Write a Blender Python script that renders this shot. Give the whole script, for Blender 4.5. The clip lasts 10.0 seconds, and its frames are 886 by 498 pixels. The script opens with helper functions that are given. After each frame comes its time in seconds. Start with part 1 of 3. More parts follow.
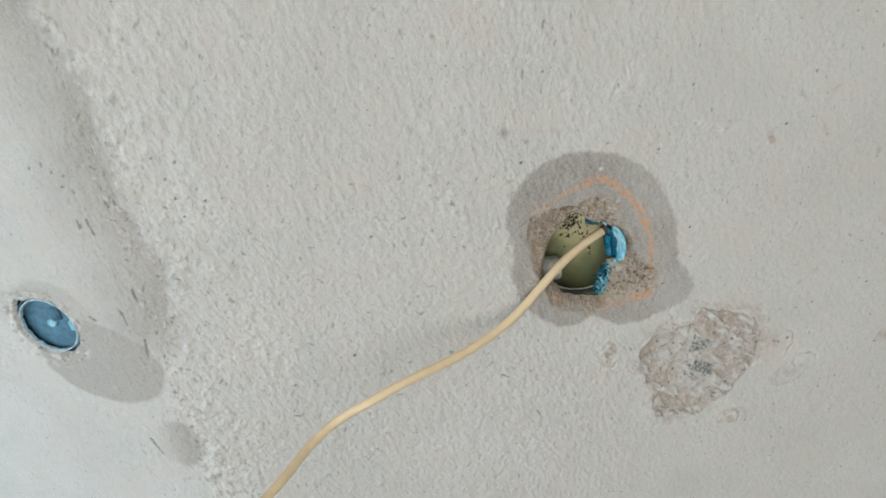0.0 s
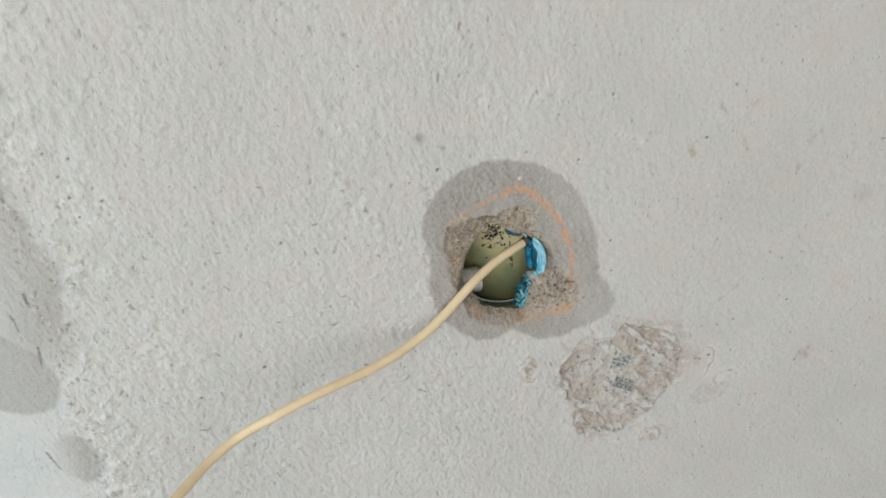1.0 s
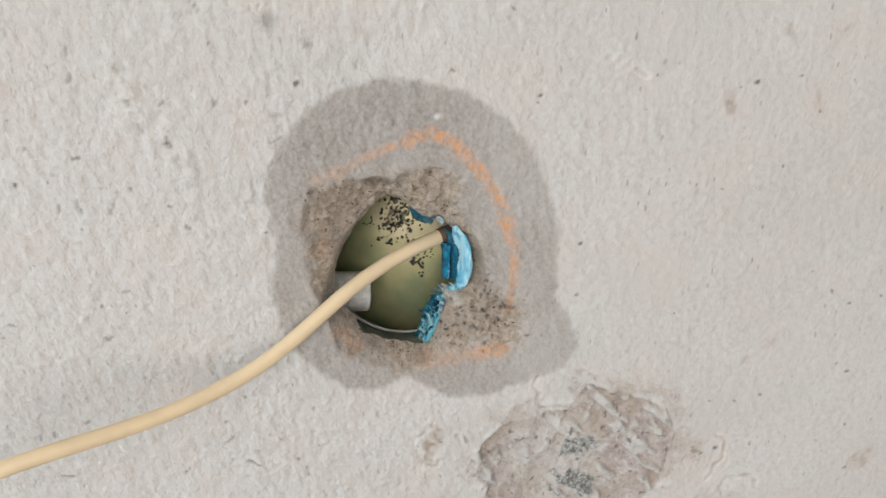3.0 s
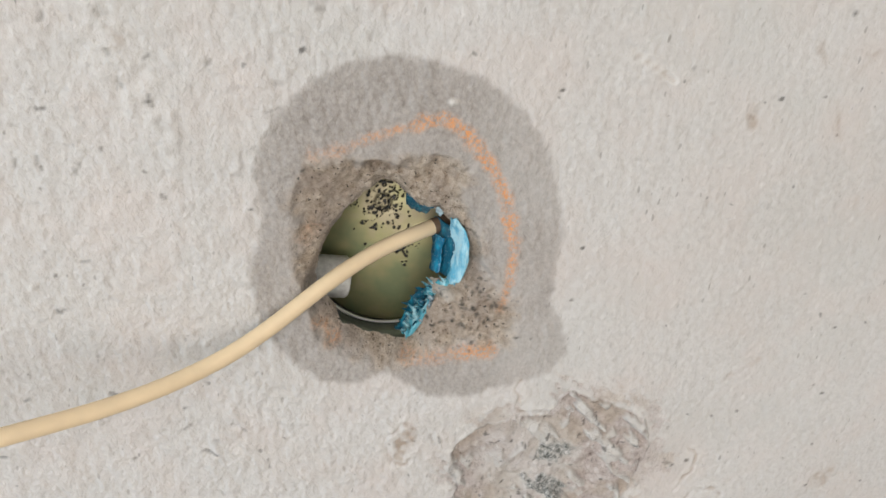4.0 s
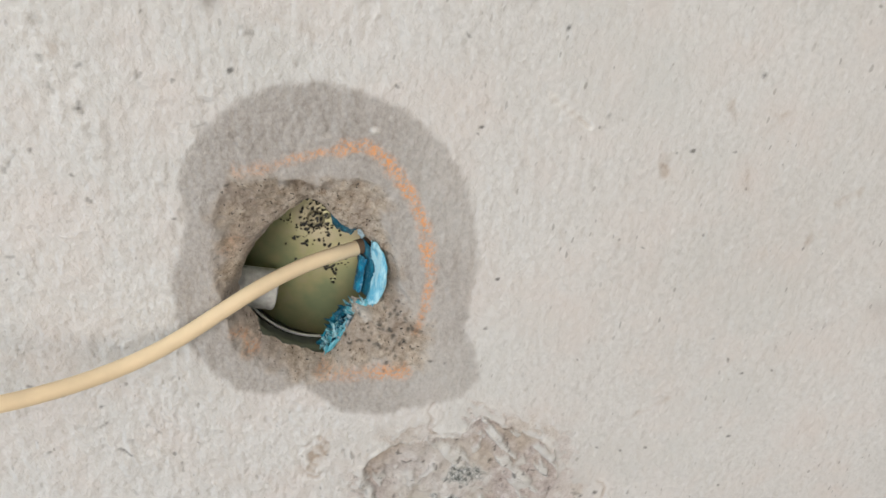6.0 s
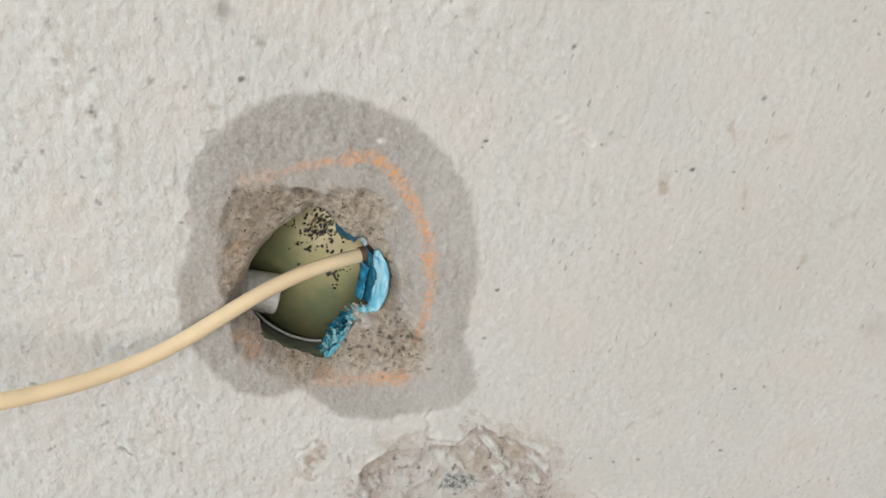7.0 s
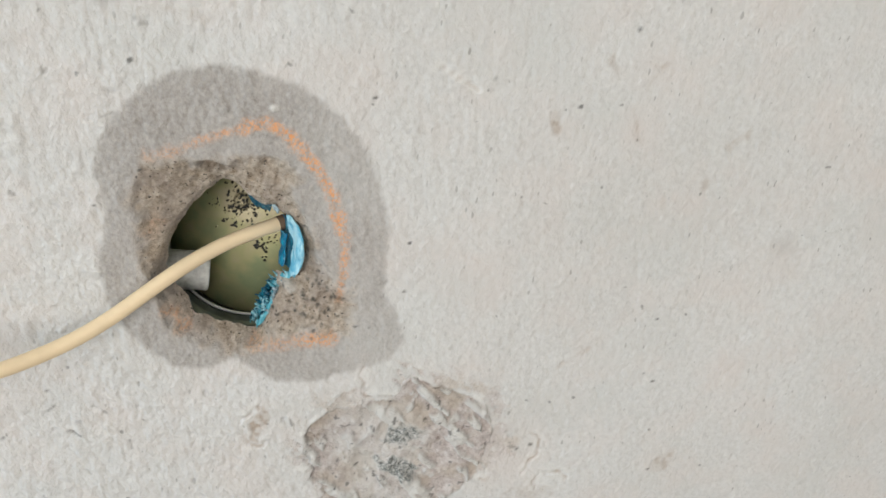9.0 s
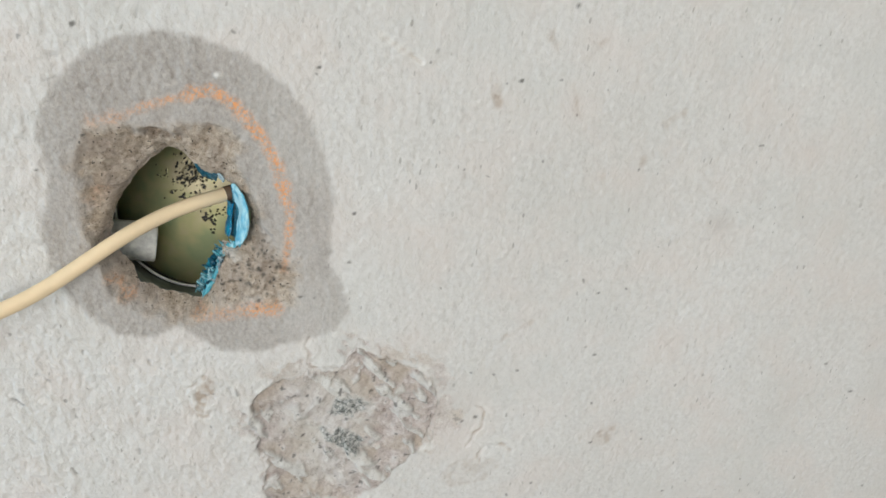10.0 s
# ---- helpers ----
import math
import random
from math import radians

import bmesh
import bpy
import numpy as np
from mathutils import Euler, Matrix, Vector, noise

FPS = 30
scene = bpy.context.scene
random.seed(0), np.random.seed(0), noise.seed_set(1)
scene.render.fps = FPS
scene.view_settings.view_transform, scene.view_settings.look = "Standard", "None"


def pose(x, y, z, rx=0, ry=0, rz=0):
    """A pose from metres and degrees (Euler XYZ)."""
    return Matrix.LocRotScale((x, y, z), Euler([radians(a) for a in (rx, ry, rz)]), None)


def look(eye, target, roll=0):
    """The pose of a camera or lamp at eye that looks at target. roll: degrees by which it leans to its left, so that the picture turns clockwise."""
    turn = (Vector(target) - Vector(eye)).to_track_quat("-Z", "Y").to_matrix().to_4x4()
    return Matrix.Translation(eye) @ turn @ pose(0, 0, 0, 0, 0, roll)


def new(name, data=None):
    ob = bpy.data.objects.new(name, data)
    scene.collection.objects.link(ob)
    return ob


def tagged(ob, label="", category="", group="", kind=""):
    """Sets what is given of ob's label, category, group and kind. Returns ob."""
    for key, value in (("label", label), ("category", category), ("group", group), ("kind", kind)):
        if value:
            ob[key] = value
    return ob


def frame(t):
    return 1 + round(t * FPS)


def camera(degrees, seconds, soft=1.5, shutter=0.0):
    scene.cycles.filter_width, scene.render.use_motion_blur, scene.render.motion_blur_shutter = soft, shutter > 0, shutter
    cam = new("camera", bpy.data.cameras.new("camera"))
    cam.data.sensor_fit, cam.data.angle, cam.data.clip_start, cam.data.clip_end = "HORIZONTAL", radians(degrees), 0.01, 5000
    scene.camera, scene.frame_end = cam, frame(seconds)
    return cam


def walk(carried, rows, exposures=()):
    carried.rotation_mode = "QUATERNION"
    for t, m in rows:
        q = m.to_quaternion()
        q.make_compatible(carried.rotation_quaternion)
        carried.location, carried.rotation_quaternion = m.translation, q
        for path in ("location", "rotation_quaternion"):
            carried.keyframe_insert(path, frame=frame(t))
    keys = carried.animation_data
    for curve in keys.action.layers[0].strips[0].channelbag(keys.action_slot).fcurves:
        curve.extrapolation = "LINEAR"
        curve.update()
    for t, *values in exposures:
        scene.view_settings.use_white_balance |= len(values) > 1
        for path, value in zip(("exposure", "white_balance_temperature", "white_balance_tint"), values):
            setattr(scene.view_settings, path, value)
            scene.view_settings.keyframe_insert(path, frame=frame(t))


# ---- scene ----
cam = camera(62.2, 10.0)
PATH = [
    (0, (-0.072, -0.637, 1.624), (-0.208, 1.155, 0.747), -8.7),
    (0.3, (-0.068, -0.629, 1.634), (-0.138, 1.128, 0.681), -7.1),
    (0.5, (-0.052, -0.635, 1.62), (-0.127, 1.147, 0.716), -7.0),
    (0.8, (-0.044, -0.630, 1.630), (-0.050, 1.153, 0.723), -5.9),
    (1, (-0.032, -0.612, 1.608), (-0.055, 1.189, 0.738), -5.9),
    (1.2, (-0.031, -0.577, 1.588), (-0.023, 1.228, 0.726), -3.2),
    (1.5, (-0.018, -0.527, 1.571), (-0.046, 1.235, 0.626), -1.6),
    (1.7, (-0.014, -0.509, 1.555), (-0.044, 1.272, 0.645), -0.8),
    (1.8, (-0.017, -0.509, 1.526), (-0.035, 1.297, 0.666), -2.1),
    (2, (-0.007, -0.489, 1.529), (-0.023, 1.333, 0.704), -0.1),
    (2.2, (-0.003, -0.454, 1.502), (0.079, 1.378, 0.703), 0.1),
    (2.5, (0.015, -0.419, 1.479), (0.084, 1.412, 0.676), 0.9),
    (2.7, (0.027, -0.400, 1.463), (0.075, 1.451, 0.708), -0.3),
    (3.8, (-0.014, -0.349, 1.449), (0.259, 1.477, 0.681), 10.0),
    (4, (-0.016, -0.347, 1.453), (0.279, 1.457, 0.641), 8.8),
    (4.2, (-0.012, -0.353, 1.440), (0.282, 1.486, 0.709), 10.3),
    (4.5, (-0.015, -0.351, 1.456), (0.262, 1.468, 0.672), 11.3),
    (5, (-0.011, -0.352, 1.46), (0.258, 1.465, 0.671), 11.5),
    (5.5, (0.013, -0.36, 1.464), (0.299, 1.471, 0.711), 12.6),
    (5.7, (0.02, -0.359, 1.466), (0.336, 1.458, 0.693), 13.1),
    (6.8, (0.018, -0.364, 1.477), (0.315, 1.461, 0.713), 13.7),
    (7, (0.016, -0.365, 1.474), (0.334, 1.459, 0.718), 14.8),
    (7.2, (0.021, -0.373, 1.464), (0.289, 1.466, 0.725), 14.7),
    (7.5, (0.024, -0.378, 1.465), (0.297, 1.444, 0.687), 13.8),
    (7.8, (0.043, -0.383, 1.459), (0.314, 1.471, 0.759), 11.7),
    (8, (0.044, -0.38, 1.469), (0.347, 1.456, 0.737), 11.8),
    (8.3, (0.052, -0.383, 1.471), (0.306, 1.462, 0.742), 10.9),
    (8.5, (0.05, -0.385, 1.469), (0.337, 1.448, 0.723), 11.9),
    (9, (0.072, -0.391, 1.471), (0.368, 1.426, 0.689), 9.0),
    (9.2, (0.066, -0.396, 1.464), (0.390, 1.422, 0.695), 9.1),
    (9.5, (0.078, -0.396, 1.462), (0.411, 1.407, 0.664), 9.4),
    (9.7, (0.083, -0.402, 1.457), (0.407, 1.409, 0.672), 9.9),
    (10, (0.091, -0.407, 1.461), (0.452, 1.403, 0.691), 10.4),
]
walk(cam, [(t, look(eye, target, roll)) for t, eye, target, roll in PATH],
     [(0.0, -0.36, 6500, 7), (1.0, -0.26, 6500, 7.5), (2.0, -0.18, 6530, 10), (2.5, -0.12, 6600, 11.5), (4.0, -0.06, 6750, 13), (5.5, -0.05, 6750, 13), (7.0, -0.02, 6700, 10), (8.5, -0.02, 6650, 10), (10.0, 0.0, 6480, 8.5)])
random.seed(7)


# ---- world and light ----
world = bpy.data.worlds.new("sky")
scene.world = world
world.use_nodes = True
wn = world.node_tree
sky = wn.nodes.new("ShaderNodeTexSky")
sky.sky_type, sky.sun_disc = "NISHITA", False
sky.sun_elevation, sky.sun_rotation = radians(45), radians(200)
wn.nodes["Background"].inputs["Strength"].default_value = 0.10
wn.links.new(sky.outputs[0], wn.nodes["Background"].inputs["Color"])

# daylight through the west window opening, and a wide unseen opening added behind
WINDOW_W, SOUTH_W = 17.5, 59.5


def area(name, power, m, sx, sy, colour):
    d = bpy.data.lights.new(name, "AREA")
    d.shape, d.size, d.size_y, d.energy, d.color = "RECTANGLE", sx, sy, power, colour
    ob = new(name, d)
    ob.matrix_world = m
    return ob


area("window_daylight", WINDOW_W, look((-1.98, -0.62, 1.25), (-0.5, -0.1, 1.25)), 1.2, 1.3, (0.66, 0.86, 1.0))
area("south_soft_light", SOUTH_W, look((-0.68, -2.97, 1.95), (-0.35, 0.0, 1.45)), 2.4, 2.2, (1.0, 0.98, 0.95))


# ---- materials ----
def mat(name, rough=0.8, metal=0.0, spec=0.5):
    m = bpy.data.materials.new(name)
    m.use_nodes = True
    b = m.node_tree.nodes["Principled BSDF"]
    b.inputs["Roughness"].default_value, b.inputs["Metallic"].default_value = rough, metal
    b.inputs["Specular IOR Level"].default_value = spec
    return m, m.node_tree, b


def node(t, kind, **values):
    n = t.nodes.new(kind)
    for k, v in values.items():
        n.inputs[k.replace("_", " ")].default_value = v
    return n


def coords(t, scale=(1, 1, 1), turn=(0, 0, 0)):
    c = t.nodes.new("ShaderNodeTexCoord")
    m = t.nodes.new("ShaderNodeMapping")
    m.inputs["Scale"].default_value = scale
    m.inputs["Rotation"].default_value = turn
    t.links.new(c.outputs["Object"], m.inputs["Vector"])
    return m.outputs["Vector"]


def noise_tex(t, scale, detail=4.0, rough=0.55, vec=None):
    n = node(t, "ShaderNodeTexNoise", Scale=scale, Detail=detail, Roughness=rough)
    t.links.new(vec if vec else coords(t), n.inputs["Vector"])
    return n.outputs["Fac"]


def ramp(t, fac, stops):
    r = t.nodes.new("ShaderNodeValToRGB")
    e = r.color_ramp.elements
    while len(e) < len(stops):
        e.new(0.5)
    for k, (p, c) in zip(e, stops):
        k.position, k.color = p, (*c, 1) if len(c) == 3 else c
    t.links.new(fac, r.inputs["Fac"])
    return r.outputs["Color"]


def mix(t, fac, a, b, how="MIX"):
    m = t.nodes.new("ShaderNodeMix")
    m.data_type, m.blend_type = "RGBA", how
    for slot, v in ((0, fac), (6, a), (7, b)):
        if hasattr(v, "links"):
            t.links.new(v, m.inputs[slot])
        elif slot:
            m.inputs[slot].default_value = (*v, 1)
        else:
            m.inputs[slot].default_value = v
    return m.outputs[2]


def attr(t, name):
    a = t.nodes.new("ShaderNodeAttribute")
    a.attribute_name = name
    return a.outputs["Fac"]


def maths(t, op, a, b):
    m = t.nodes.new("ShaderNodeMath")
    m.operation = op
    for slot, v in ((0, a), (1, b)):
        if hasattr(v, "links"):
            t.links.new(v, m.inputs[slot])
        else:
            m.inputs[slot].default_value = v
    return m.outputs[0]


def bump(t, b, height, strength, distance):
    n = node(t, "ShaderNodeBump", Strength=strength, Distance=distance)
    t.links.new(height, n.inputs["Height"])
    t.links.new(n.outputs[0], b.inputs["Normal"])


def specks(t, size, radius, share, stretch=1.0, turn=0.0):
    """A mask of scattered specks on the wall's plane: one at most in each cell of that size."""
    sep, com = t.nodes.new("ShaderNodeSeparateXYZ"), t.nodes.new("ShaderNodeCombineXYZ")
    t.links.new(coords(t), sep.inputs[0])
    t.links.new(sep.outputs["X"], com.inputs["X"])
    t.links.new(sep.outputs["Z"], com.inputs["Y"])
    mp = t.nodes.new("ShaderNodeMapping")
    mp.inputs["Rotation"].default_value = (0, 0, radians(turn))
    mp.inputs["Scale"].default_value = (1 / size, 1 / (size * stretch), 1)
    t.links.new(com.outputs[0], mp.inputs["Vector"])
    wob = node(t, "ShaderNodeTexNoise", Scale=2.5, Detail=2.0)
    t.links.new(mp.outputs[0], wob.inputs["Vector"])
    vec = t.nodes.new("ShaderNodeVectorMath")
    vec.operation = "MULTIPLY_ADD"
    vec.inputs[1].default_value = (0.35, 0.35, 0.35)
    t.links.new(wob.outputs["Color"], vec.inputs[0])
    t.links.new(mp.outputs[0], vec.inputs[2])
    vor = node(t, "ShaderNodeTexVoronoi", Scale=1.0)
    vor.voronoi_dimensions = "2D"
    t.links.new(vec.outputs[0], vor.inputs["Vector"])
    rnd = t.nodes.new("ShaderNodeSeparateColor")
    t.links.new(vor.outputs["Color"], rnd.inputs[0])
    big = maths(t, "MULTIPLY", maths(t, "POWER", rnd.outputs[0], 3.0), radius / size)
    hit = maths(t, "MULTIPLY", maths(t, "SUBTRACT", big, vor.outputs["Distance"]), 14.0)
    hit = maths(t, "MINIMUM", maths(t, "MAXIMUM", hit, 0.0), 1.0)
    return maths(t, "MULTIPLY", hit, maths(t, "LESS_THAN", rnd.outputs[1], share))


def plaster_material():
    m, t, b = mat("limewashed_plaster", 0.92, 0, 0.2)
    # off-white limewash with soft clouds and fine grain
    big = noise_tex(t, 7.0, 5)
    col = ramp(t, big, [(0.3, (0.60, 0.582, 0.560)), (0.7, (0.675, 0.664, 0.652))])
    grain = noise_tex(t, 330.0, 3)
    col = mix(t, 0.30, col, ramp(t, grain, [(0.32, (0.50, 0.485, 0.465)), (0.62, (0.72, 0.71, 0.695))]))
    lumps = noise_tex(t, 210.0, 3, 0.5, coords(t, (1.2, 1.0, 0.9), (0, radians(12), 0)))
    pits = ramp(t, noise_tex(t, 150.0, 2, 0.4), [(0.26, (1, 1, 1)), (0.34, (0, 0, 0))])
    col = mix(t, maths(t, "MULTIPLY", pits, 0.22), col, (0.40, 0.38, 0.35))
    warm = noise_tex(t, 22.0, 4)
    col = mix(t, ramp(t, warm, [(0.45, (0, 0, 0)), (0.68, (0.75, 0.75, 0.75))]), col, (0.655, 0.605, 0.575))
    cool = noise_tex(t, 13.0, 4)
    col = mix(t, ramp(t, cool, [(0.5, (0, 0, 0)), (0.7, (0.6, 0.6, 0.6))]), col, (0.585, 0.585, 0.565))
    # dust specks and short scratches in the limewash
    patchy = ramp(t, noise_tex(t, 28.0, 3), [(0.42, (0.1, 0.1, 0.1)), (0.6, (1, 1, 1))])
    col = mix(t, maths(t, "MULTIPLY", specks(t, 0.015, 0.0017, 0.45), 0.6), col, (0.17, 0.165, 0.155))
    col = mix(t, maths(t, "MULTIPLY", maths(t, "MULTIPLY", specks(t, 0.0042, 0.0010, 0.45, 2.4, 14.0), patchy), 0.5), col, (0.22, 0.205, 0.19))
    col = mix(t, maths(t, "MULTIPLY", maths(t, "MULTIPLY", specks(t, 0.0055, 0.0013, 0.45, 2.0, -35.0), patchy), 0.38), col, (0.78, 0.77, 0.75))
    # bare rough render where the limewash is thin
    worn = ramp(t, noise_tex(t, 140.0, 5, 0.7), [(0.44, (0.75, 0.74, 0.725)), (0.57, (0.60, 0.58, 0.55)), (0.70, (0.36, 0.34, 0.315))])
    col = mix(t, attr(t, "bare"), col, worn)
    # damp stain: the same plaster, wet; also the shade painted along the rounded edge
    wet_shade = ramp(t, noise_tex(t, 420.0, 3), [(0.3, (0.315, 0.290, 0.27)), (0.7, (0.450, 0.42, 0.395))])
    col = mix(t, attr(t, "damp"), col, wet_shade)
    # broken sandy mortar
    sand = ramp(t, noise_tex(t, 260.0, 7, 0.85), [(0.35, (0.13, 0.10, 0.075)), (0.41, (0.44, 0.35, 0.265)), (0.51, (0.60, 0.50, 0.395)), (0.60, (0.78, 0.69, 0.59))])
    sand = mix(t, ramp(t, noise_tex(t, 40.0, 3), [(0.4, (0, 0, 0)), (0.65, (0.6, 0.6, 0.6))]), sand, (0.44, 0.37, 0.325))
    grit = ramp(t, noise_tex(t, 480.0, 2, 0.4), [(0.28, (1, 1, 1)), (0.34, (0, 0, 0))])
    sand = mix(t, grit, sand, (0.05, 0.042, 0.036))
    col = mix(t, attr(t, "mortar"), col, sand)
    # chipped patch: pinkish grey base with lime flakes
    chip = ramp(t, noise_tex(t, 150.0, 7, 0.8), [(0.33, (0.26, 0.205, 0.19)), (0.40, (0.55, 0.475, 0.445)), (0.51, (0.67, 0.60, 0.57)), (0.62, (0.79, 0.745, 0.72))])
    chip = mix(t, ramp(t, noise_tex(t, 35.0, 3), [(0.45, (0, 0, 0)), (0.6, (0.5, 0.5, 0.5))]), chip, (0.56, 0.475, 0.37))
    col = mix(t, attr(t, "chip"), col, chip)
    # orange chalk line
    crumbly = ramp(t, noise_tex(t, 520.0, 4, 0.7), [(0.42, (0.1, 0.1, 0.1)), (0.58, (1, 1, 1))])
    col = mix(t, maths(t, "MULTIPLY", attr(t, "orange"), crumbly), col, (0.78, 0.36, 0.15))
    # brown dabs, dark specks, lime crumbs
    col = mix(t, attr(t, "brown"), col, (0.36, 0.27, 0.20))
    col = mix(t, attr(t, "lime"), col, (0.80, 0.785, 0.755))
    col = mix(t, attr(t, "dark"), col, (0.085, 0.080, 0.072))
    # grey-green crust, broken into dark and pale crumbs
    crust = ramp(t, noise_tex(t, 330.0, 6, 0.8), [(0.38, (0.04, 0.045, 0.042)), (0.46, (0.24, 0.26, 0.25)), (0.52, (0.46, 0.465, 0.45)), (0.57, (0.74, 0.73, 0.71))])
    col = mix(t, attr(t, "crust"), col, crust)
    # hairline cracks in the flaked patch
    crack = ramp(t, noise_tex(t, 75.0, 3, 0.6), [(0.488, (0, 0, 0)), (0.498, (1, 1, 1)), (0.508, (0, 0, 0))])
    col = mix(t, maths(t, "MULTIPLY", maths(t, "MULTIPLY", crack, attr(t, "chip")), 0.35), col, (0.20, 0.165, 0.14))
    t.links.new(col, b.inputs["Base Color"])
    gritty = maths(t, "MULTIPLY", noise_tex(t, 420.0, 5, 0.8), maths(t, "MULTIPLY", maths(t, "MAXIMUM", attr(t, "mortar"), attr(t, "chip")), 2.3))
    lumps = maths(t, "ADD", lumps, gritty)
    h = maths(t, "ADD", maths(t, "MULTIPLY", lumps, 1.0), maths(t, "MULTIPLY", grain, 0.45))
    h = maths(t, "MULTIPLY", h, maths(t, "ADD", maths(t, "MULTIPLY", attr(t, "coarse"), 0.62), 0.38))
    bump(t, b, h, 0.78, 0.0020)
    return m


PLASTER = plaster_material()


def plain_material(name, colour, rough=0.8, metal=0.0, vary=0.12, scale=60.0, relief=0.0):
    m, t, b = mat(name, rough, metal)
    lo, hi = [c * (1 - vary) for c in colour], [min(1, c * (1 + vary)) for c in colour]
    n = noise_tex(t, scale, 5)
    t.links.new(ramp(t, n, [(0.3, lo), (0.7, hi)]), b.inputs["Base Color"])
    if relief:
        bump(t, b, n, 0.5, relief)
    return m


def zinc_material():
    m, t, b = mat("yellow_passivated_zinc", 0.34, 0.85)
    base = ramp(t, noise_tex(t, 38.0, 3), [(0.34, (0.31, 0.36, 0.20)), (0.5, (0.45, 0.43, 0.23)), (0.66, (0.50, 0.44, 0.29))])
    col = mix(t, attr(t, "spatter"), base, (0.012, 0.012, 0.010))
    t.links.new(col, b.inputs["Base Color"])
    t.links.new(maths(t, "MULTIPLY", maths(t, "SUBTRACT", 1.0, attr(t, "spatter")), 0.60), b.inputs["Metallic"])
    t.links.new(ramp(t, noise_tex(t, 130.0, 4), [(0.3, (0.38,) * 3), (0.7, (0.50,) * 3)]), b.inputs["Roughness"])
    return m


ZINC = zinc_material()
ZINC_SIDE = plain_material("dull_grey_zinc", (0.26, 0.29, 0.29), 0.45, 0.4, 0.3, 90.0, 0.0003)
ZINC_RIM = plain_material("bright_zinc_rim", (0.88, 0.89, 0.86), 0.35, 0.35)


def plastic_material(name, deep, pale, share, rough):
    """Blue plastic with pale scuffs that run along the torn strips, and a dusty film."""
    m, t, b = mat(name, rough, 0, 0.5)
    streak = noise_tex(t, 210.0, 4, 0.6, coords(t, (1.5, 1.0, 0.45), (0, radians(-12), 0)))
    col = ramp(t, streak, [(0.52 - share, deep), (0.66 - share * 0.6, pale)])
    dust = ramp(t, noise_tex(t, 640.0, 3), [(0.58, (0, 0, 0)), (0.70, (0.5, 0.5, 0.5))])
    t.links.new(mix(t, dust, col, (0.55, 0.62, 0.64)), b.inputs["Base Color"])
    bump(t, b, streak, 0.5, 0.0008)
    return m


BLUE = plastic_material("blue_plastic", (0.003, 0.115, 0.20), (0.010, 0.28, 0.42), 0.0, 0.40)
BLUE_MID = plastic_material("bright_blue_plastic", (0.003, 0.17, 0.33), (0.01, 0.34, 0.54), 0.03, 0.40)
BLUE_TEAL = plastic_material("frayed_teal_plastic", (0.08, 0.41, 0.53), (0.42, 0.70, 0.77), 0.07, 0.50)
BLUE_PALE = plastic_material("scuffed_pale_blue_plastic", (0.12, 0.46, 0.66), (0.42, 0.72, 0.84), 0.12, 0.50)
BLUE_WORN = plain_material("worn_whitish_blue_lip", (0.40, 0.52, 0.58), 0.7, 0, 0.4, 240.0, 0.0006)
BLUE_DUSTY = plain_material("dusty_blue_plastic", (0.07, 0.18, 0.27), 0.6, 0, 0.3, 120.0, 0.0006)
CABLE = plain_material("cream_pvc_sheath", (0.87, 0.69, 0.455), 0.5, 0, 0.06, 70.0, 0.0002)
END_SHADE = plain_material("brown_end_shade", (0.17, 0.11, 0.07), 0.6)
WHITE = plain_material("dusty_white_plastic", (0.84, 0.81, 0.76), 0.55, 0, 0.22, 260.0, 0.0006)
ROOM = plain_material("plain_plaster", (0.62, 0.60, 0.56), 0.9, 0, 0.08, 6.0, 0.002)
FLOOR = plain_material("grey_cement_floor", (0.22, 0.21, 0.195), 0.85, 0, 0.15, 5.0, 0.002)


# ---- building helpers ----
def part(name, bm, material, parent=None, label="", smooth=True):
    me = bpy.data.meshes.new(name)
    bm.to_mesh(me)
    bm.free()
    me.materials.append(material)
    if smooth:
        me.shade_smooth()
    ob = new(name, me)
    if parent:
        ob.parent = parent
    return tagged(ob, label)


def box_bm(x0, x1, y0, y1, z0, z1):
    bm = bmesh.new()
    bmesh.ops.create_cube(bm, size=1.0)
    bmesh.ops.transform(bm, matrix=Matrix.Translation(((x0 + x1) / 2, (y0 + y1) / 2, (z0 + z1) / 2)) @ Matrix.Diagonal((x1 - x0, y1 - y0, z1 - z0, 1)), verts=bm.verts)
    return bm


def sheet(name, P, keep, material, fields, parent=None, label=""):
    """A mesh from a grid of points P (rows, columns, 3), of the cells in keep, with its point fields."""
    r, c = P.shape[:2]
    j, i = np.nonzero(keep)
    a = j * c + i
    quads = np.stack([a, a + 1, a + c + 1, a + c], 1)
    used, inv = np.unique(quads, return_inverse=True)
    quads = inv.reshape(-1, 4)
    me = bpy.data.meshes.new(name)
    me.vertices.add(len(used))
    me.vertices.foreach_set("co", P.reshape(-1, 3)[used].astype(np.float32).ravel())
    me.loops.add(quads.size)
    me.loops.foreach_set("vertex_index", quads.astype(np.int32).ravel())
    me.polygons.add(len(quads))
    me.polygons.foreach_set("loop_start", np.arange(0, quads.size, 4, dtype=np.int32))
    me.update(calc_edges=True)
    for key, f in fields.items():
        at = me.attributes.new(key, "FLOAT", "POINT")
        at.data.foreach_set("value", f.ravel()[used].astype(np.float32))
    me.materials.append(material)
    me.shade_smooth()
    me.validate()
    ob = new(name, me)
    if parent:
        ob.parent = parent
    return tagged(ob, label)


